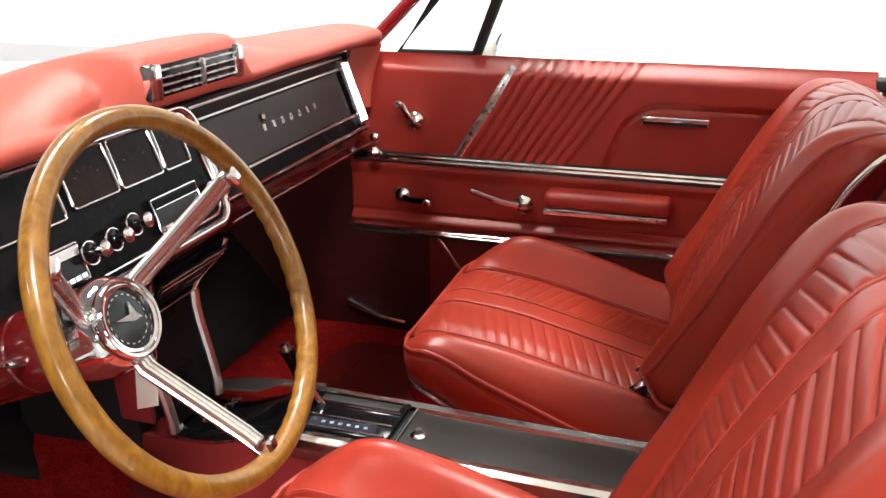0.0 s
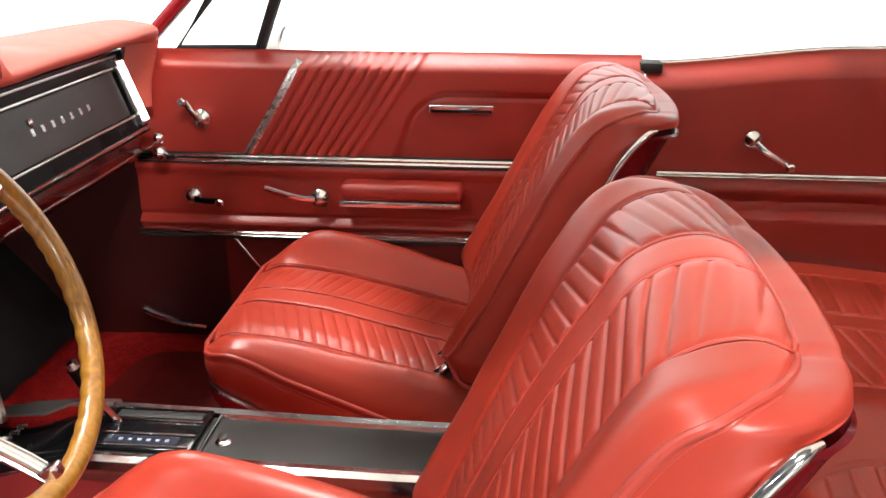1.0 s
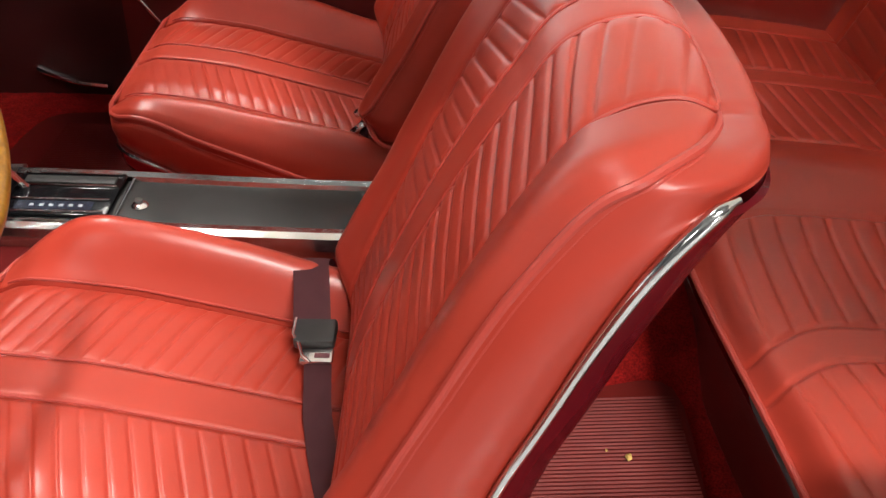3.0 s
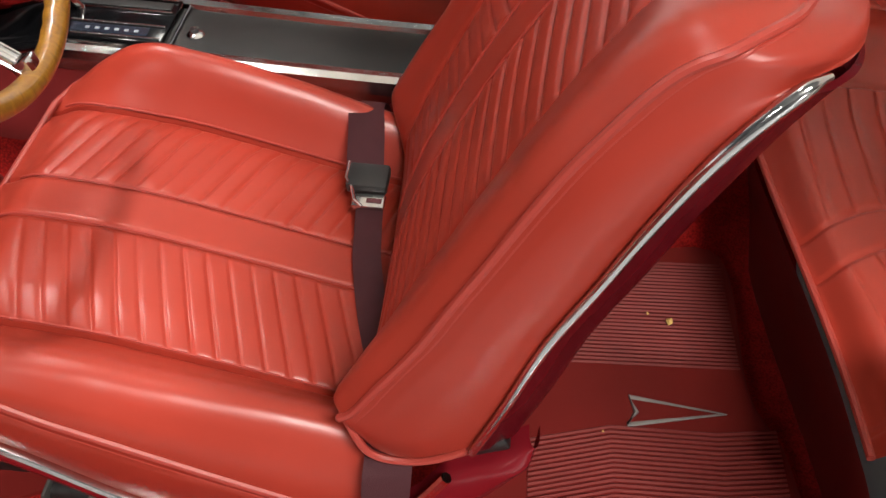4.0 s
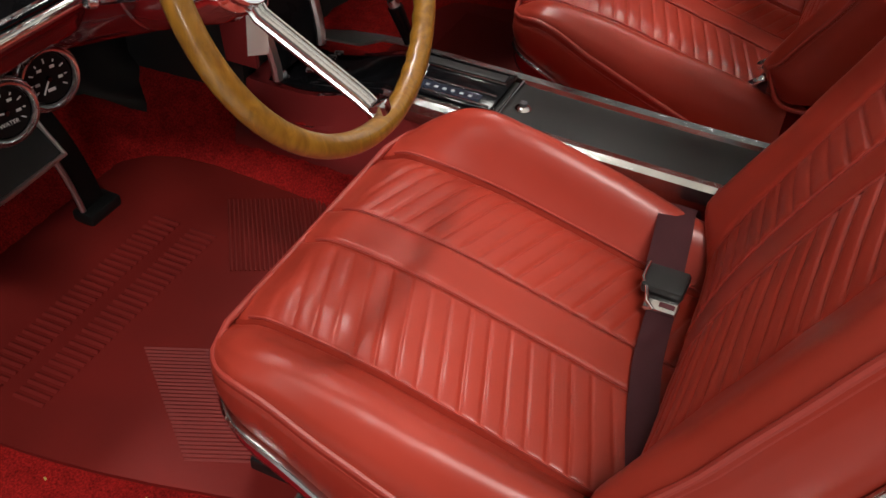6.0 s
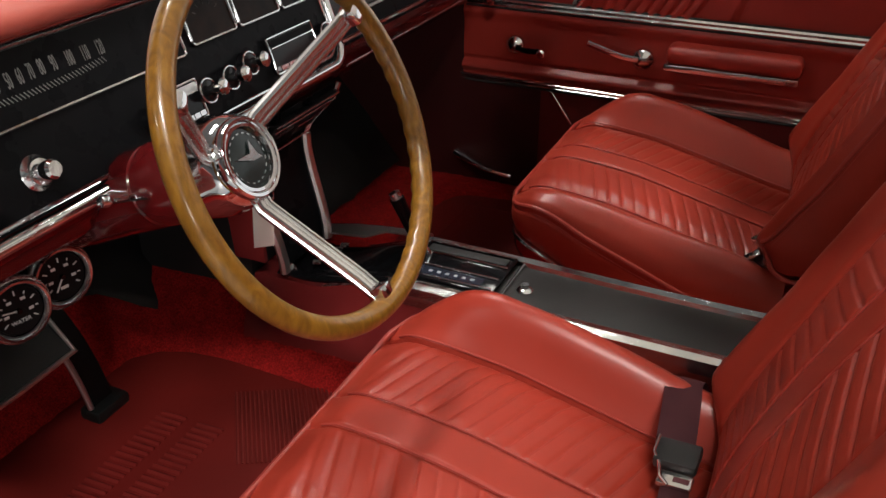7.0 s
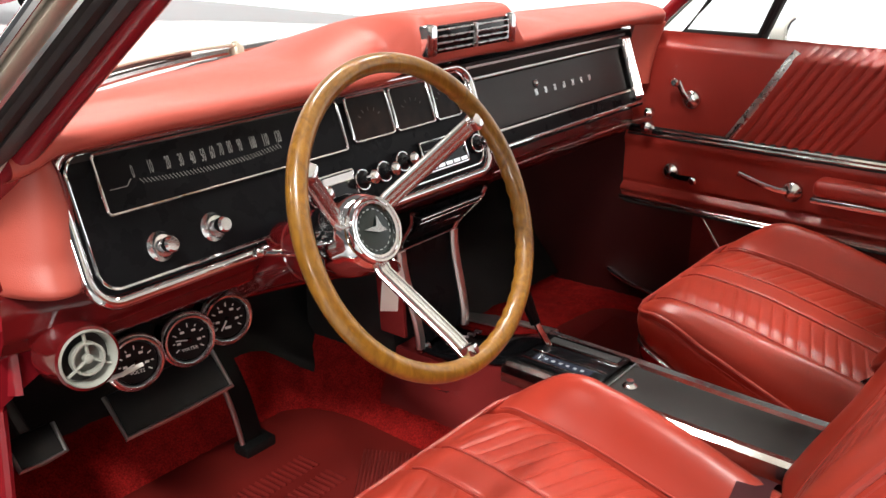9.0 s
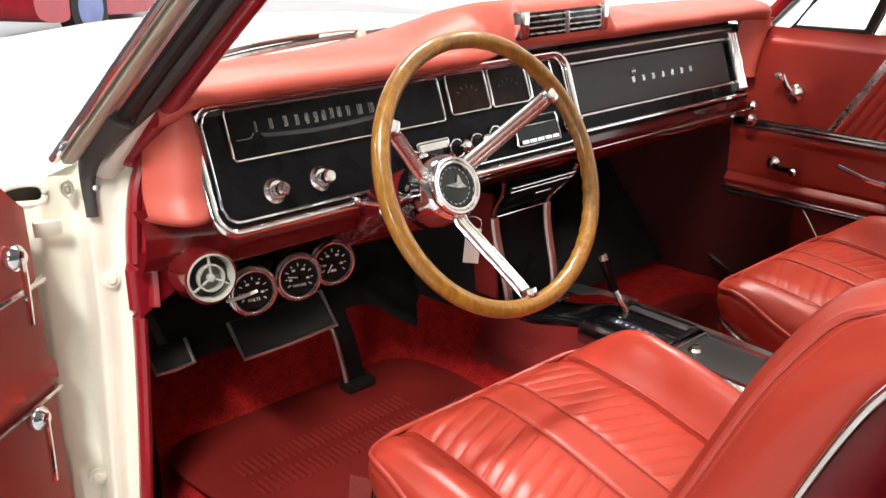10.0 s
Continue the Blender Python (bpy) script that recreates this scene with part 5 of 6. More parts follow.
for a in (31, 150, 270):
    c, s = math.cos(radians(a)), math.sin(radians(a))
    d = Vector((c, s, 0))
    t = Vector((-s, c, 0))
    bm = bmesh.new()
    path = [(0.040, -0.104), (0.058, -0.100), (0.16, -0.020), (0.178, -0.008), (0.186, -0.002)]
    for off, wd, hh in ((0, 0.0125, 0.0045), (-0.007, 0.0035, 0.0068), (0.007, 0.0035, 0.0068), (0, 0.0022, 0.0062)):
        tube(bm, [WM @ (d * r + Vector((0, 0, h)) + t * off) for r, h in path], wd, sides=10, flat=hh / wd, up=WM.to_3x3() @ Vector((0.6 * c * -1, 0.6 * s * -1, 0.8)), radius=lambda k: 1.12 - 0.22 * k)
    sp_ = part("spoke", bm, BEZEL, wheel, "ribbed chrome spoke")
    part("spoke_clip", block(bmesh.new(), (0.020, 0.022, 0.022), WM @ Matrix.Translation(d * 0.181 + Vector((0, 0, -0.003))) @ pose(0, 0, 0, 0, 0, a), 0.004), CHROME, sp_)
HM = WM @ Matrix.Translation((0, 0, -0.0955))
part("hub", turned([(0.050, -0.075), (0.054, -0.070), (0.056, -0.045), (0.056, -0.030), (0.053, -0.020), (0.053, -0.012), (0.049, -0.004), (0.045, 0.0), (0.043, -0.002)], HM, 48), CHROME, wheel, "polished chrome hub")
hr = part("horn_ring", turned([(0.0450, -0.004), (0.0462, 0.002), (0.0455, 0.007), (0.0430, 0.0095), (0.0400, 0.009), (0.0385, 0.0055), (0.0370, 0.008), (0.0340, 0.0075), (0.0322, 0.001)], HM, 48, False), CHROME, wheel)
em = part("emblem_disc", turned([(0.035, -0.002), (0.034, 0.002), (0.001, 0.003)], HM, 40), mat("dark_green_emblem", (0.010, 0.016, 0.015), 0.15), wheel, "dark emblem disc with a plain bright shape")
bm = bmesh.new()
vs = [bm.verts.new(HM @ Vector(p)) for p in ((-0.019, 0.004, 0.0045), (0.002, 0.004, 0.0065), (0.010, 0.017, 0.0045), (0.012, 0.002, 0.0065), (0.021, -0.006, 0.0045), (0.004, -0.005, 0.0060))]
bm.faces.new(vs)
part("emblem_shape", bm, BRUSHED, em)
bm = bmesh.new()
for k in range(20):
    a = 2 * math.pi * k / 20
    block(bm, (0.004, 0.0012, 0.0004), HM @ Matrix.Translation((0.0275 * math.cos(a), 0.0275 * math.sin(a), 0.0030)) @ pose(0, 0, 0, 0, 0, math.degrees(a) + 90))
part("emblem_mark", bm, BRUSHED, em)

column = thing("steering_column", (-0.15, 0.006, 0.52), "glossy maroon steering column with chrome levers", "steering column")
CM = WM @ Matrix.Translation((0, 0, -0.172))
part("column_jacket", turned([(0.047, 0.0), (0.050, -0.004), (0.050, -0.05), (0.047, -0.052), (0.047, -0.056), (0.049, -0.058), (0.047, -0.14), (0.046, -0.42)], CM, 40), BURGUNDY, column)
part("signal_lever", rod([CM @ Vector((-0.045, 0.0, -0.03)), CM @ Vector((-0.085, 0.012, -0.028)), CM @ Vector((-0.105, 0.018, -0.026))], 0.0045, radius=lambda t: 1 - 0.3 * t), CHROME, column, "chrome signal lever")
part("lever_tip", turned([(0.004, 0), (0.007, 0.006), (0.006, 0.014), (0.001, 0.016)], axis_pose(CM @ Vector((-0.10, 0.017, -0.026)), CM.to_3x3() @ Vector((-1, 0.3, 0)))), CHROME, column)
cc = WM @ Matrix.Translation((0, 0, -0.300))
part("column_collar", rod([cc @ Vector((0.056 * math.cos(a), 0.056 * math.sin(a), 0)) for a in np.linspace(radians(10), radians(170), 20)], 0.006), WORNCHROME, column, "bright arch over the column")
card = thing("hanging_tag", (-0.03, 0.10, 0.46), "white card tag hanging from the ignition key", "tag")
part("card", block(bmesh.new(), (0.026, 0.058, 0.0016), axis_pose((-0.048, 0.092, 0.470), (0.78, -0.58, 0.22), up=(0.05, 0.12, 1)), 0.0006), CARD, card)
part("key", rod([Vector((-0.046, 0.090, 0.508)) + Vector((0.010 * math.cos(a), 0.012 * math.cos(a), 0.013 * math.sin(a))) for a in np.linspace(0, 2 * math.pi, 20, endpoint=False)], 0.0012, closed=True), CHROME, card)
part("punch_hole", turned([(0.0022, 0), (0.001, 0.0003)], axis_pose((-0.0465, 0.0925, 0.447), (0.78, -0.58, 0.22)), 10), DARKRUBBER, card)

# ---- pedals ----
bp = thing("brake_pedal", (-0.34, -0.10, 0.29), "wide black rubber brake pedal with bright edge", "pedal")
BM = axis_pose((-0.338, -0.103, 0.288), (0.72, -0.10, 0.68), up=(0, 1, 0))
part("pedal_pad", block(bmesh.new(), (0.075, 0.185, 0.016), BM, 0.006), PEDAL_SHADE, bp)
part("pedal_edge", rod([BM @ Vector(p) for p in ((-0.036, -0.093, 0.006), (0.036, -0.093, 0.006), (0.038, 0.0, 0.006), (0.036, 0.093, 0.006), (-0.036, 0.093, 0.006))], 0.0042), SATIN, bp)
part("pedal_arm", rod([(-0.35, -0.06, 0.29), (-0.42, -0.05, 0.38), (-0.45, -0.05, 0.52)], 0.012, flat=0.5), STEEL, bp)
kp = thing("parking_brake_pedal", (-0.34, -0.32, 0.30), "small black parking brake pedal with bright edge", "pedal")
KM = axis_pose((-0.338, -0.320, 0.298), (0.72, -0.05, 0.68), up=(0, 1, 0))
part("pedal_pad", block(bmesh.new(), (0.050, 0.066, 0.014), KM, 0.006), PEDAL_SHADE, kp)
part("pedal_edge", rod([KM @ Vector(p) for p in ((-0.022, -0.034, 0.005), (0.023, -0.033, 0.005), (0.025, 0.0, 0.005), (0.023, 0.033, 0.005), (-0.022, 0.034, 0.005))], 0.0036), SATIN, kp)
part("pedal_arm", rod([(-0.35, -0.32, 0.30), (-0.43, -0.33, 0.40), (-0.46, -0.33, 0.50)], 0.010, flat=0.5), STEEL, kp)
ap = thing("accelerator_pedal", (-0.38, 0.075, 0.10), "tall black accelerator pedal with a bright edge on carpet", "pedal")
def gas(u, v):
    z = lerp(0.100, 0.300, u)
    return (-0.375 - 0.10 * u + 0.02 * math.sin(math.pi * u), lerp(0.055, 0.100, v) - 0.010 * u, z)
bm = bmesh.new()
grid(bm, 16, 6, gas)
bmesh.ops.solidify(bm, geom=bm.faces[:], thickness=0.010)
part("pedal_pad", bm, PEDAL_SHADE, ap)
part("pedal_edge", rod([gas(u, 0) for u in np.linspace(0, 1, 12)], 0.0048), SATIN, ap, "bright pedal edge")
part("pedal_heel", box(-0.395, -0.355, 0.048, 0.116, 0.078, 0.100, 0.006), PEDAL_SHADE, ap)

# ---- centre stack and console ----
cons = thing("centre_console", (0.2, 0.42, 0.1), "black and chrome centre console on a maroon tunnel cover", "console")
def cons_y(x):
    return 0.345 - 0.010 * smooth(0, 0.5, x), 0.492 - 0.014 * smooth(0, 0.5, x)
def console_side(u, v):
    x = lerp(-0.26, 0.60, u)
    a, b = cons_y(x)
    pts = [(a - 0.060, 0.055), (a - 0.050, 0.15), (a - 0.012, 0.225), (a - 0.004, 0.252), (b + 0.004, 0.252), (b + 0.012, 0.225), (b + 0.05, 0.15), (b + 0.06, 0.055)]
    q = along([Vector((0, p, z)) for p, z in pts], v)
    dz = -0.035 * smooth(-0.02, -0.16, x)
    return (x, q.y, q.z + dz * (1 if q.z > 0.2 else 0.3))
bm = bmesh.new()
grid(bm, 40, 28, console_side)
part("tunnel_cover", bm, CONSOLEPAINT, cons, "glossy maroon tunnel cover")
bm = bmesh.new()
def cons_top(u, v):
    x = lerp(0.0, 0.585, u)
    a, b = cons_y(x)
    return (x, lerp(a + 0.012, b - 0.012, v), 0.259 + 0.002 * math.sin(math.pi * v))
grid(bm, 20, 10, cons_top)
part("console_lid", bm, BLACKVINYL, cons, "black grained console lid")
for side in (0, 1):
    def crail(u, v):
        x = lerp(-0.015, 0.59, u)
        y = cons_y(x)[side]
        o = -1 if side == 0 else 1
        prof = [(-0.016, 0.258), (-0.013, 0.266), (0.000, 0.2675), (0.009, 0.262), (0.013, 0.246), (0.012, 0.232)]
        q = along([Vector((p, 0, z)) for p, z in prof], v)
        return (x, y + o * q.x, q.z + 0.0003 * noise.noise(Vector((x * 14, side, 0))))
    bm = bmesh.new()
    grid(bm, 60, 15, crail)
    part("chrome_rail", bm, WORNCHROME, cons, "wide bright console rail")
part("lid_divider", rod([(0.165, 0.362, 0.263), (0.165, 0.478, 0.263)], 0.002), CHROME, cons)
ck = part("lid_lock", turned([(0.012, 0), (0.013, 0.004), (0.010, 0.007), (0.006, 0.008), (0.006, 0.014), (0.001, 0.014)], axis_pose((0.192, 0.402, 0.259), (0, 0, 1)), 20), CHROME, cons, "chrome console lock button")
sp2 = part("shift_plate", box(0.0, 0.155, 0.362, 0.478, 0.262, 0.270, 0.003), BLACKGLOSS, cons, "black shift plate with bright lines")
for y in (0.368, 0.400, 0.438, 0.472):
    part("plate_line", rod([(0.005, y, 0.2715), (0.15, y, 0.2715)], 0.0016, sides=6), WORNCHROME, sp2)
part("shift_slot", box(0.01, 0.145, 0.444, 0.464, 0.2695, 0.2722, 0.001), DARKRUBBER, sp2)
for k in range(6):
    part("gear_mark", box(0.040 + 0.014 * k, 0.046 + 0.014 * k, 0.381, 0.387, 0.2702, 0.2710), GREYINK, sp2)
part("quadrant", box(0.02, 0.13, 0.374, 0.396, 0.2695, 0.2705), mat("blue_black_quadrant", (0.02, 0.025, 0.04), 0.2), sp2)
# chrome foot between console and stack
def foot(u, v):
    x = lerp(-0.225, 0.005, u)
    z = lerp(0.222, 0.262, smooth(0.2, 0.95, u))
    w = lerp(0.078, 0.062, u)
    return (x, 0.420 + w * (2 * v - 1), z - 0.012 * (abs(2 * v - 1) ** 6))
bm = bmesh.new()
grid(bm, 24, 16, foot)
part("console_foot", bm, BLACKGLOSS, cons, "glossy black console nose")
RIGHT_RIM = [(-0.194, 0.463, 0.244), (-0.196, 0.488, 0.243), (-0.150, 0.504, 0.247), (-0.090, 0.510, 0.252), (-0.010, 0.500, 0.262)]
LEFT_RIM = [(-0.200, 0.336, 0.238), (-0.150, 0.336, 0.236), (-0.090, 0.338, 0.246), (-0.010, 0.344, 0.262)]
for pts, metal in ((RIGHT_RIM, SATIN), (LEFT_RIM, BLACKGLOSS)):
    part("foot_rail", rod(spline(pts, 6), 0.0075, flat=0.7), metal, cons, "rim round the console nose")
part("foot_plate", slab([(-0.206, 0.462), (-0.120, 0.468), (-0.085, 0.506), (-0.150, 0.508), (-0.200, 0.492)], 0.004, lambda a, b, h: Vector((a, b, 0.258 + 0.06 * a + h))), SATIN, cons, "bright plate at the stack's foot")
part("foot_boss", turned([(0.001, 0.0), (0.013, 0.001), (0.014, 0.010), (0.009, 0.016), (0.001, 0.017)], axis_pose((-0.196, 0.343, 0.232), (0.4, -0.3, 1)), 16), CHROME, cons, "chrome foot at the stack's corner")
bm = bmesh.new()
for k in range(5):
    block(bm, (0.014, 0.010, 0.003), Matrix.Translation((-0.165 + 0.004 * k, 0.385 + 0.016 * k, 0.236 + 0.001 * k)) @ pose(0, 0, 0, 0, 0, 20))
part("foot_badge", bm, BRUSHED, cons, "small bright badge bars")
lever = thing("gear_lever", (-0.01, 0.432, 0.26), "slim black and chrome gear lever", "gear lever")
part("lever_rod", rod([(0.02, 0.436, 0.262), (-0.012, 0.430, 0.310)], 0.006), CHROME, lever)
part("lever_grip", rod([(-0.010, 0.430, 0.305), (-0.034, 0.424, 0.362)], 0.011, radius=lambda t: 0.85 + 0.25 * t, sides=14), BLACKGLOSS, lever, "black lever grip")
part("lever_cap", rod([(-0.034, 0.424, 0.362), (-0.038, 0.423, 0.372)], 0.009, sides=14), BRUSHED, lever, "bright lever cap")

stack = thing("centre_stack", (-0.27, 0.44, 0.3), "black centre stack with chrome edges under the dash", "console")
def stack_pt(a, b, h=0.0):
    """a across from the middle, b from foot (0) to top (1)."""
    return Vector((lerp(-0.196, -0.232, smooth(0, 0.68, b)) + 0.052 * smooth(0.68, 1.0, b) + h, 0.396 + a, lerp(0.240, 0.510, b)))
def stack_w(b):
    return lerp(0.066, 0.076, b / 0.68) if b < 0.68 else lerp(0.076, 0.104, (b - 0.68) / 0.32)
bm = bmesh.new()
grid(bm, 24, 10, lambda u, v: stack_pt(stack_w(u) * (2 * v - 1), u))
part("stack_panel", bm, BLACKPANEL, stack)
part("stack_body", box(-0.50, -0.265, 0.34, 0.46, 0.06, 0.50), DARKRUBBER, stack)
for sg in (-1, 1):
    part("stack_edge", rod([stack_pt(sg * stack_w(b), b, 0.006) for b in np.linspace(0, 0.68, 8)], 0.0095, flat=0.8, up=(1, 0, 0)), SATIN, stack, "bright stack edge")
    part("stack_wing", rod([stack_pt(sg * stack_w(b), b, 0.006) for b in np.linspace(0.68, 1, 6)], 0.0055, flat=0.9, up=(1, 0, 0)), WORNCHROME, stack)
part("stack_flank", slab([(-0.232, 0.25), (-0.290, 0.25), (-0.300, 0.47), (-0.236, 0.47)], 0.008, lambda a, b, h: Vector((a + 0.006, lerp(0.326, 0.316, smooth(0.25, 0.45, b)) + h, b))), CONSOLEPAINT, stack, "glossy maroon side of the stack")
part("stack_line", rod([stack_pt(-0.074, 0.68, 0.005), stack_pt(0.074, 0.68, 0.005)], 0.002), CHROME, stack)
ash = part("ashtray", slab([(-0.072, 0.76), (0.072, 0.76), (0.090, 0.96), (-0.090, 0.96)], 0.012, lambda a, b, h: stack_pt(a, b, h + 0.002)), BLACKPANEL, stack, "black ashtray front with bright lines")
for b, w in ((0.955, 0.090), (0.92, 0.088), (0.84, 0.045)):
    part("ashtray_line", rod([stack_pt(-w if w > 0.05 else 0.0, b, 0.016), stack_pt(w, b, 0.016)], 0.0018), WORNCHROME, ash)

# ---- seat belts ----
def webbing(pts, w, name, parent, side, material=BELT, thick=0.0016):
    """A strap: pts along its middle, side the way across it."""
    P = spline(pts, 8)
    S = Vector(side).normalized()
    bm = bmesh.new()
    grid(bm, len(P) - 1, 6, lambda u, v: P[int(round(u * (len(P) - 1)))] + S * (w * (v - 0.5)) + Vector((0, 0, 0.0012 * math.sin(14 * u + 5 * v))))
    bmesh.ops.solidify(bm, geom=bm.faces[:], thickness=thick)
    return part(name, bm, material, parent)


lap = thing("seat_belt", (0.47, 0.1, 0.30), "maroon lap belt with dark buckle lying on the driver seat", "seat belt", "lap belts")
webbing([(0.474, 0.285, 0.215), (0.466, 0.262, 0.272), (0.462, 0.240, 0.287), (0.468, 0.190, 0.284), (0.475, 0.125, 0.272)], 0.046, "strap", lap, (1, 0.03, 0.0))
webbing([(0.486, 0.085, 0.258), (0.489, 0.045, 0.250), (0.494, 0.00, 0.244), (0.512, -0.08, 0.234), (0.540, -0.17, 0.226)], 0.034, "strap", lap, (1, 0.05, 0.25))
webbing([(0.548, -0.20, 0.248), (0.548, -0.262, 0.246), (0.547, -0.282, 0.20), (0.538, -0.315, 0.15), (0.505, -0.360, 0.100), (0.470, -0.40, 0.088)], 0.048, "strap", lap, (1, 0.12, 0.25))
bk_ = part("buckle", block(bmesh.new(), (0.050, 0.038, 0.016), pose(0.481, 0.112, 0.274, 8, -3, -3), 0.004), BLACKVINYL, lap, "black buckle cover")
part("buckle_edge", block(bmesh.new(), (0.040, 0.022, 0.008), pose(0.485, 0.082, 0.264, 8, -3, -3), 0.003), WORNCHROME, lap, "chrome buckle tongue")
part("buckle_edge", rod([(0.456, 0.130, 0.283), (0.455, 0.104, 0.279), (0.463, 0.094, 0.275), (0.468, 0.078, 0.269), (0.478, 0.070, 0.266)], 0.0022), CHROME, lap)
part("tongue_slot", block(bmesh.new(), (0.018, 0.006, 0.010), pose(0.492, 0.080, 0.2645, 8, -3, -3)), BELT, lap)
lap2 = thing("seat_belt", (0.5, 0.66, 0.28), "maroon lap belt with chrome buckle at the passenger seat", "seat belt", "lap belts")
webbing([(0.545, 1.00, 0.262), (0.538, 0.90, 0.268), (0.520, 0.80, 0.278), (0.508, 0.725, 0.276)], 0.030, "strap", lap2, (0.55, 0, 0.85))
webbing([(0.504, 0.690, 0.268), (0.500, 0.650, 0.246), (0.515, 0.625, 0.19), (0.53, 0.60, 0.12)], 0.030, "strap", lap2, (0.7, 0.1, 0.7))
part("buckle", block(bmesh.new(), (0.034, 0.030, 0.014), pose(0.500, 0.702, 0.278, -18, -40, 0), 0.004), CHROME, lap2, "chrome buckle")
part("buckle", block(bmesh.new(), (0.030, 0.026, 0.012), pose(0.496, 0.664, 0.258, -40, -40, 0), 0.004), CHROME, lap2)

# ---- floor mats ----
def rib_patch(bm, corner, along_v, across_v, length, count, pitch, z, h=0.0022, taper=0.0):
    a, c = Vector((*along_v, 0)).normalized(), Vector((*across_v, 0)).normalized()
    for k in range(count):
        p = Vector((*corner, z)) + c * (pitch * k) + a * (taper * k)
        tube(bm, [p, p + a * (length - 2 * taper * k if taper else length)], pitch * 0.33, sides=4, flat=h / (pitch * 0.33))


def mat_sheet(outline, z, name, label):
    m = thing(name, (outline[0][0], outline[0][1], z), label, "floor mat", "floor mats")
    part("sheet", slab(outline, 0.006, lambda a, b, h: Vector((a, b, z + h))), RUBBER, m, "", 30)
    return m


def blob(pts, n=5):
    return [(p.x, p.y) for p in spline([(a, b, 0) for a, b in pts], n, True)]


m1 = mat_sheet(blob([(-0.42, -0.30), (-0.20, -0.315), (0.05, -0.27), (0.20, -0.20), (0.22, 0.0), (0.12, 0.20), (-0.10, 0.26), (-0.40, 0.24), (-0.46, 0.0)]), 0.074, "floor_mat", "red ribbed rubber mat in the driver footwell")
bm = bmesh.new()
rib_patch(bm, (-0.130, -0.115), (0.91, 0.41), (0.42, -0.33), 0.24, 30, 0.0068, 0.0805)
rib_patch(bm, (-0.215, 0.20), (0.59, -0.81), (0.81, 0.45), 0.17, 30, 0.0068, 0.0805)
tagged(part("ribs", bm, RIBRUBBER, m1), kind="stuff")
bm = bmesh.new()
rib_patch(bm, (-0.292, -0.250), (1, 0.04), (0, 1), 0.046, 30, 0.0125, 0.0800)
rib_patch(bm, (-0.224, -0.250), (1, 0.04), (0, 1), 0.046, 30, 0.0125, 0.0800)
tagged(part("heel_ribs", bm, RUBBER, m1), kind="stuff")
m2 = mat_sheet(blob([(0.66, -0.27), (0.80, -0.29), (1.00, -0.27), (1.012, -0.10), (0.980, 0.0), (0.978, 0.235), (0.86, 0.235), (0.70, 0.20), (0.64, 0.0)]), 0.070, "floor_mat", "red ribbed rubber mat with arrow emblem on the rear floor")
bm = bmesh.new()
for k in range(29):
    y = 0.015 + 0.0066 * k
    x1 = 0.974
    tube(bm, [(0.66 + 0.002 * k, y, 0.0775), (x1, y + 0.018, 0.0775)], 0.0023, sides=4, flat=0.9)
for k in range(30):
    y = -0.075 - 0.0066 * k
    tube(bm, [(0.70, y - 0.03, 0.0775), (0.80, y, 0.0775), (0.93, y + 0.003, 0.0775), (1.004, y + 0.015, 0.0775)], 0.0023, sides=4, flat=0.9)
tagged(part("ribs", bm, RIBRUBBER, m2), kind="stuff")
bm = bmesh.new()
tube(bm, [(0.826, -0.028, 0.0775), (0.944, -0.041, 0.0775), (0.821, -0.070, 0.0775), (0.834, -0.050, 0.0775)], 0.0035, closed=True, flat=0.5, sides=6)
part("arrow_outline", bm, SILVERINK, m2, "plain grey arrow shaped outline")
m3 = mat_sheet(blob([(-0.20, 0.64), (-0.05, 0.62), (0.12, 0.66), (0.14, 0.90), (0.09, 1.05), (-0.08, 1.04), (-0.20, 0.98)]), 0.074, "floor_mat", "red ribbed rubber mat in the passenger footwell")
bm = bmesh.new()
rib_patch(bm, (-0.14, 0.70), (1, 0), (0, 1), 0.22, 40, 0.0072, 0.0805)
tagged(part("ribs", bm, RUBBER, m3), kind="stuff")
for (x, y, z, r) in ((0.888, 0.097, 0.083, 0.005), (0.86, 0.11, 0.082, 0.002), (0.79, -0.085, 0.081, 0.002), (-0.10, -0.33, 0.082, 0.0022), (0.02, -0.30, 0.082, 0.0016)):
    bm = bmesh.new()
    bmesh.ops.create_icosphere(bm, subdivisions=1, radius=r, matrix=pose(x, y, z, 20, 30, 10))
    for v in bm.verts:
        v.co += Vector((random.uniform(-1, 1), random.uniform(-1, 1), random.uniform(-0.4, 0.4))) * r * 0.35
    solo("crumb", bm, CRUMB, "tiny yellow crumb on the floor mat", "crumb")

# ---- open driver door ----
dd = thing("driver_door", (-0.30, -0.52, 0.1), "open driver door with red trim and chrome handle", "car door")
DM = Matrix.Translation((-0.345, -0.492, 0)) @ Matrix.Rotation(radians(-52), 4, "Z")


def dpt(x, y, z):
    return DM @ Vector((x, y, z))


bm = bmesh.new()
def dskin(u, v):
    x = lerp(0.0, 1.08, u)
    z = lerp(0.09, 0.70 - 0.11 * smooth(0.14, 0.0, x), v)
    h = 0.006 + 0.012 * math.exp(-((z - 0.343) / 0.012) ** 2) - 0.05 * smooth(0.66, 0.70, z) ** 1.5 - 0.02 * smooth(0.03, 0.0, x)
    return dpt(x, h, z)
grid(bm, 40, 80, dskin)
part("door_trim", bm, DOORVINYL, dd, "red vinyl door trim")
bm = block(bmesh.new(), (1.10, 0.12, 0.52), DM @ Matrix.Translation((0.55, -0.068, 0.315)), 0.03, 3)
part("door_shell", bm, WHITEPAINT, dd, "white outer door shell")
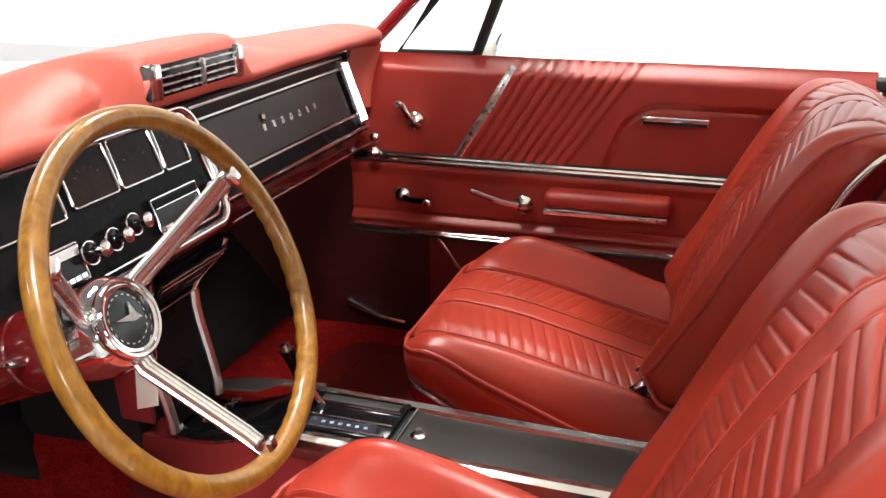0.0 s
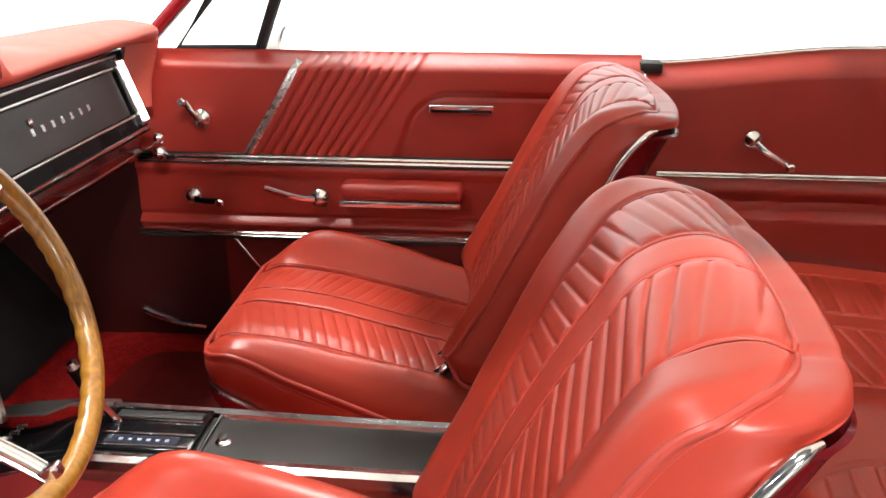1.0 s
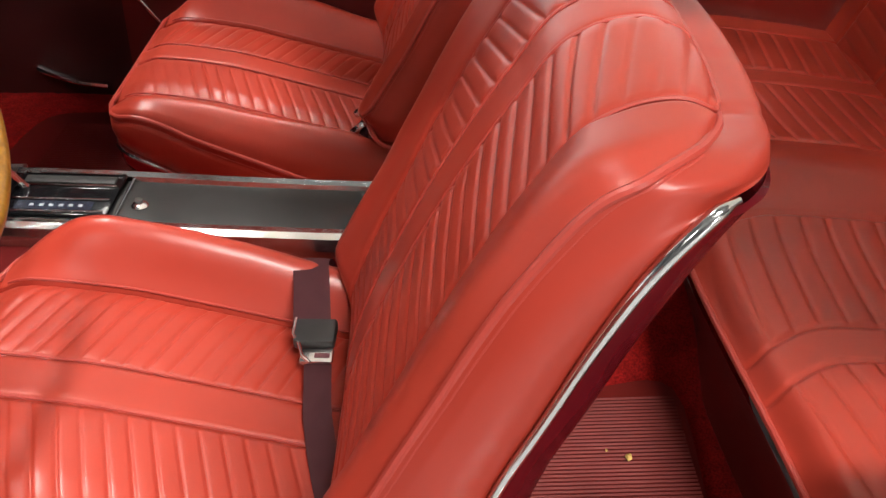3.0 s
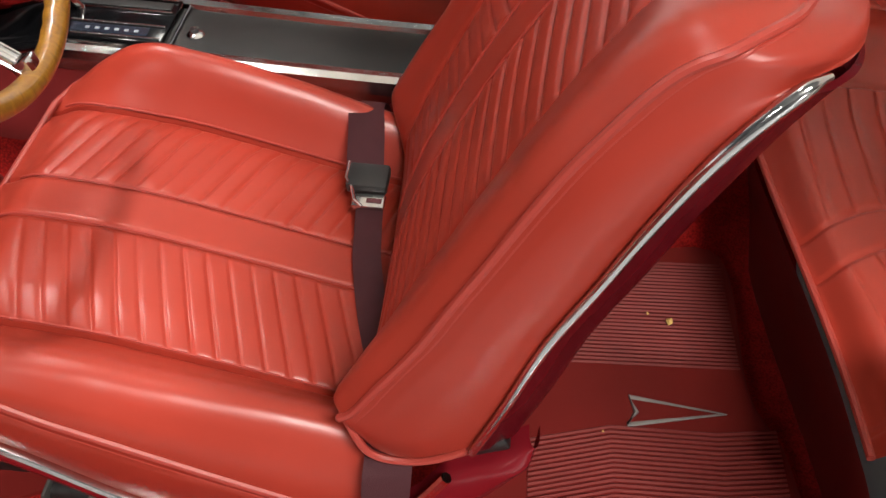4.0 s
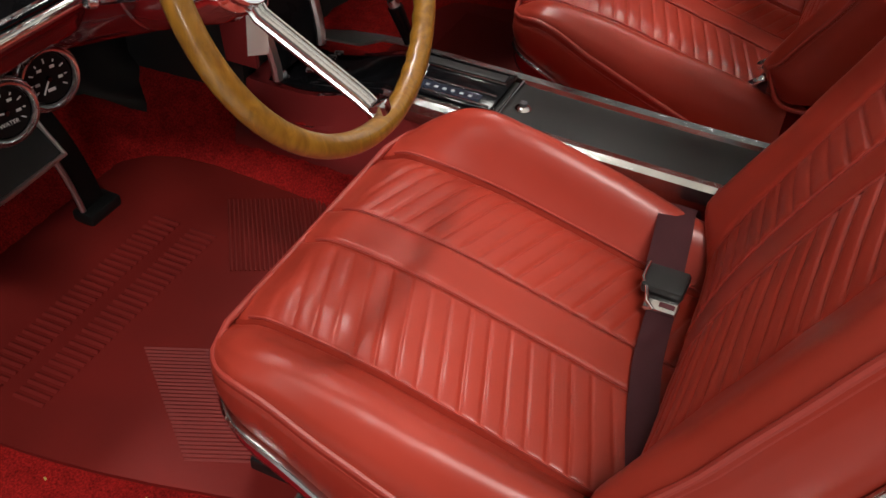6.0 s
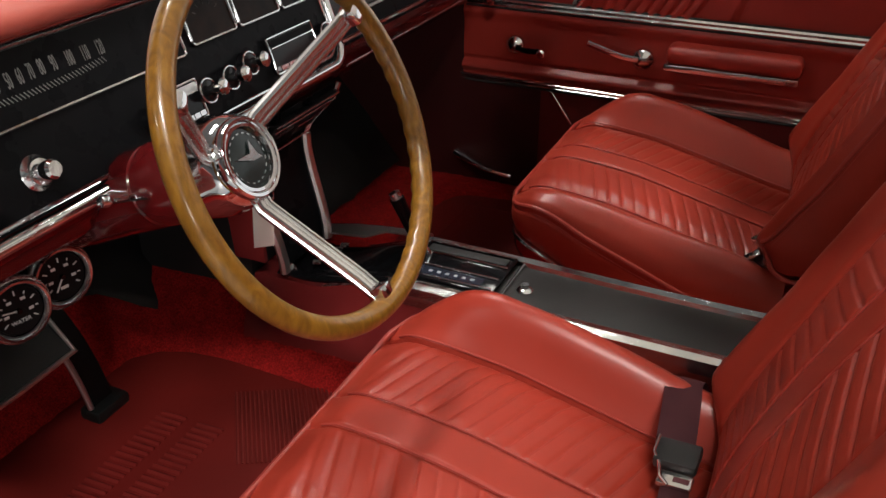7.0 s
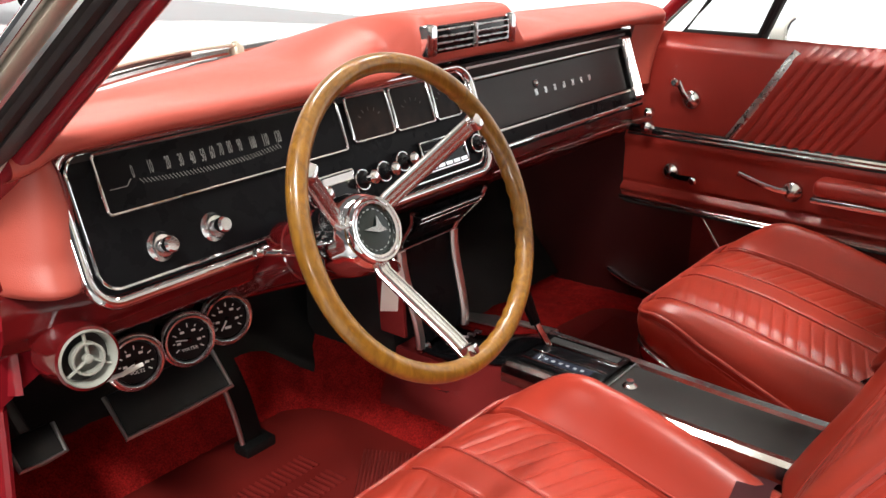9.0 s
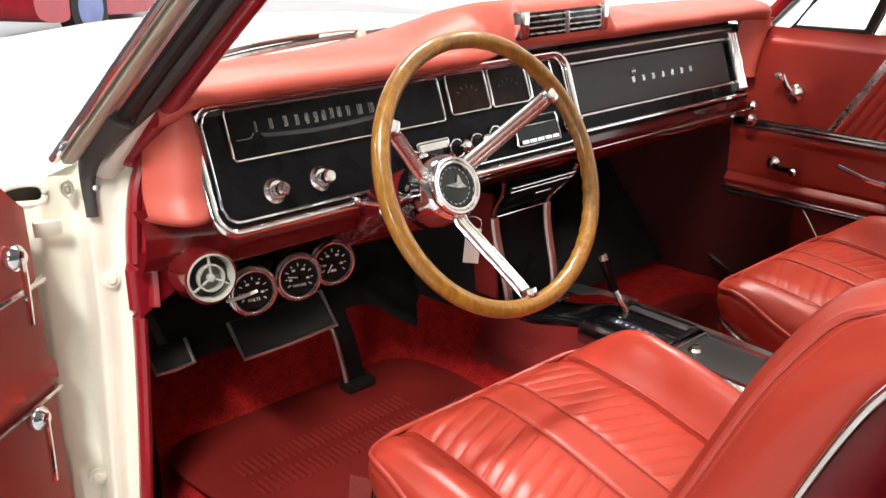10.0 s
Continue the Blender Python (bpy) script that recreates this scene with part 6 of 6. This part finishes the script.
for z, r in ((0.492, 0.008), (0.318, 0.006)):
    part("bright_strip", rod([dpt(0.02, 0.010, z), dpt(1.06, 0.010, z)], r, flat=0.7), WORNCHROME, dd)
for x, z in ((0.075, 0.545), (0.085, 0.300)):
    w_ = part("winder", turned([(0.018, 0), (0.02, 0.006), (0.018, 0.014), (0.010, 0.022), (0.001, 0.023)], DM @ axis_pose((x, 0.006, z), (0, 1, 0)), 24), CHROME, dd, "chrome winder")
    part("winder_arm", rod([dpt(x, 0.026, z), dpt(x + 0.012, 0.034, z - 0.035), dpt(x + 0.018, 0.036, z - 0.09)], 0.008, flat=0.6, up=(0.4, 0.9, 0)), CHROME, w_)

# ---- beyond the windscreen ----
def wiper(y0, y1):
    """A parked wiper: spindle at y0, arm and blade along the foot of the glass to y1."""
    at = Vector((glass_base(y0) + 0.005, y0, 0.756))
    w = thing("wiper", at, "slim dull metal windscreen wiper parked on the cowl", "wiper", "parked wipers")
    part("wiper_pivot", turned([(0.013, -0.01), (0.013, 0.006), (0.009, 0.012), (0.006, 0.018), (0.001, 0.019)], axis_pose(at, (-0.2, 0, 1)), 16), OLIVEMETAL, w)
    line = [(glass_base(lerp(y0, y1, k / 14)) - 0.012 + 0.017 * (1 - k / 14), lerp(y0, y1, k / 14), 0.768 + 0.006 * math.sin(math.pi * k / 14)) for k in range(15)]
    part("wiper_arm", rod(line[:9], 0.0050, flat=0.6, radius=lambda t: 1.1 - 0.4 * t), OLIVEMETAL, w)
    part("wiper_blade", rod([(x - 0.008, y, z - 0.006) for x, y, z in line[3:]], 0.0042), GREYRUBBER, w, "grey rubber wiper blade")


wiper(0.229, -0.27)
wiper(0.53, 1.02)
part("dash_edge", rod([(glass_base(y) + 0.030, y, 0.747) for y in np.linspace(0.22, 1.08, 24)], 0.012, flat=0.5), PILLARRED, body, "crimson painted edge ahead of the dash pad")
FAR = Matrix.Translation((-9.1, 3.0, GROUND)) @ Matrix.Rotation(radians(123.6), 4, "Z")
far = thing("red_car", FAR.translation, "red car parked across the showroom with pale blue wheels", "car")
SIDE = [(-0.82, 0.30), (-0.86, 0.62), (-0.80, 0.78), (0.30, 0.90), (0.95, 0.94), (1.45, 1.32), (2.35, 1.34), (3.00, 0.95), (3.55, 0.90), (3.62, 0.60), (3.56, 0.30),
        (3.28, 0.24), (3.22, 0.52), (2.92, 0.70), (2.62, 0.52), (2.56, 0.22), (0.36, 0.22), (0.30, 0.52), (0.0, 0.70), (-0.30, 0.52), (-0.36, 0.24)]


def far_side(a, b, h):
    tuck = 0.16 * smooth(0.92, 1.34, b)
    return FAR @ Vector((a, lerp(0.02 + tuck, 1.70 - tuck, h), b))


part("far_body", slab([(q.x, q.z) for q in spline([(a, 0, b) for a, b in SIDE], 4, True)], 1.0, far_side), FARRED, far, "glossy red body")
for dx in (0.0, 2.9):
    for dy in (0.10, 1.62):
        A = FAR @ axis_pose((dx, dy, 0.33), (0, 1, 0))
        w_ = part("far_wheel", turned([(0.22, -0.10), (0.32, -0.09), (0.33, 0.0), (0.32, 0.09), (0.22, 0.10)], A, 28), DARKRUBBER, far, "black tyre")
        part("far_rim", turned([(0.22, -0.105), (0.20, -0.06), (0.001, -0.09), (0.001, 0.09), (0.20, 0.06), (0.22, 0.105)], A, 28), FARBLUE, w_, "pale blue rim")
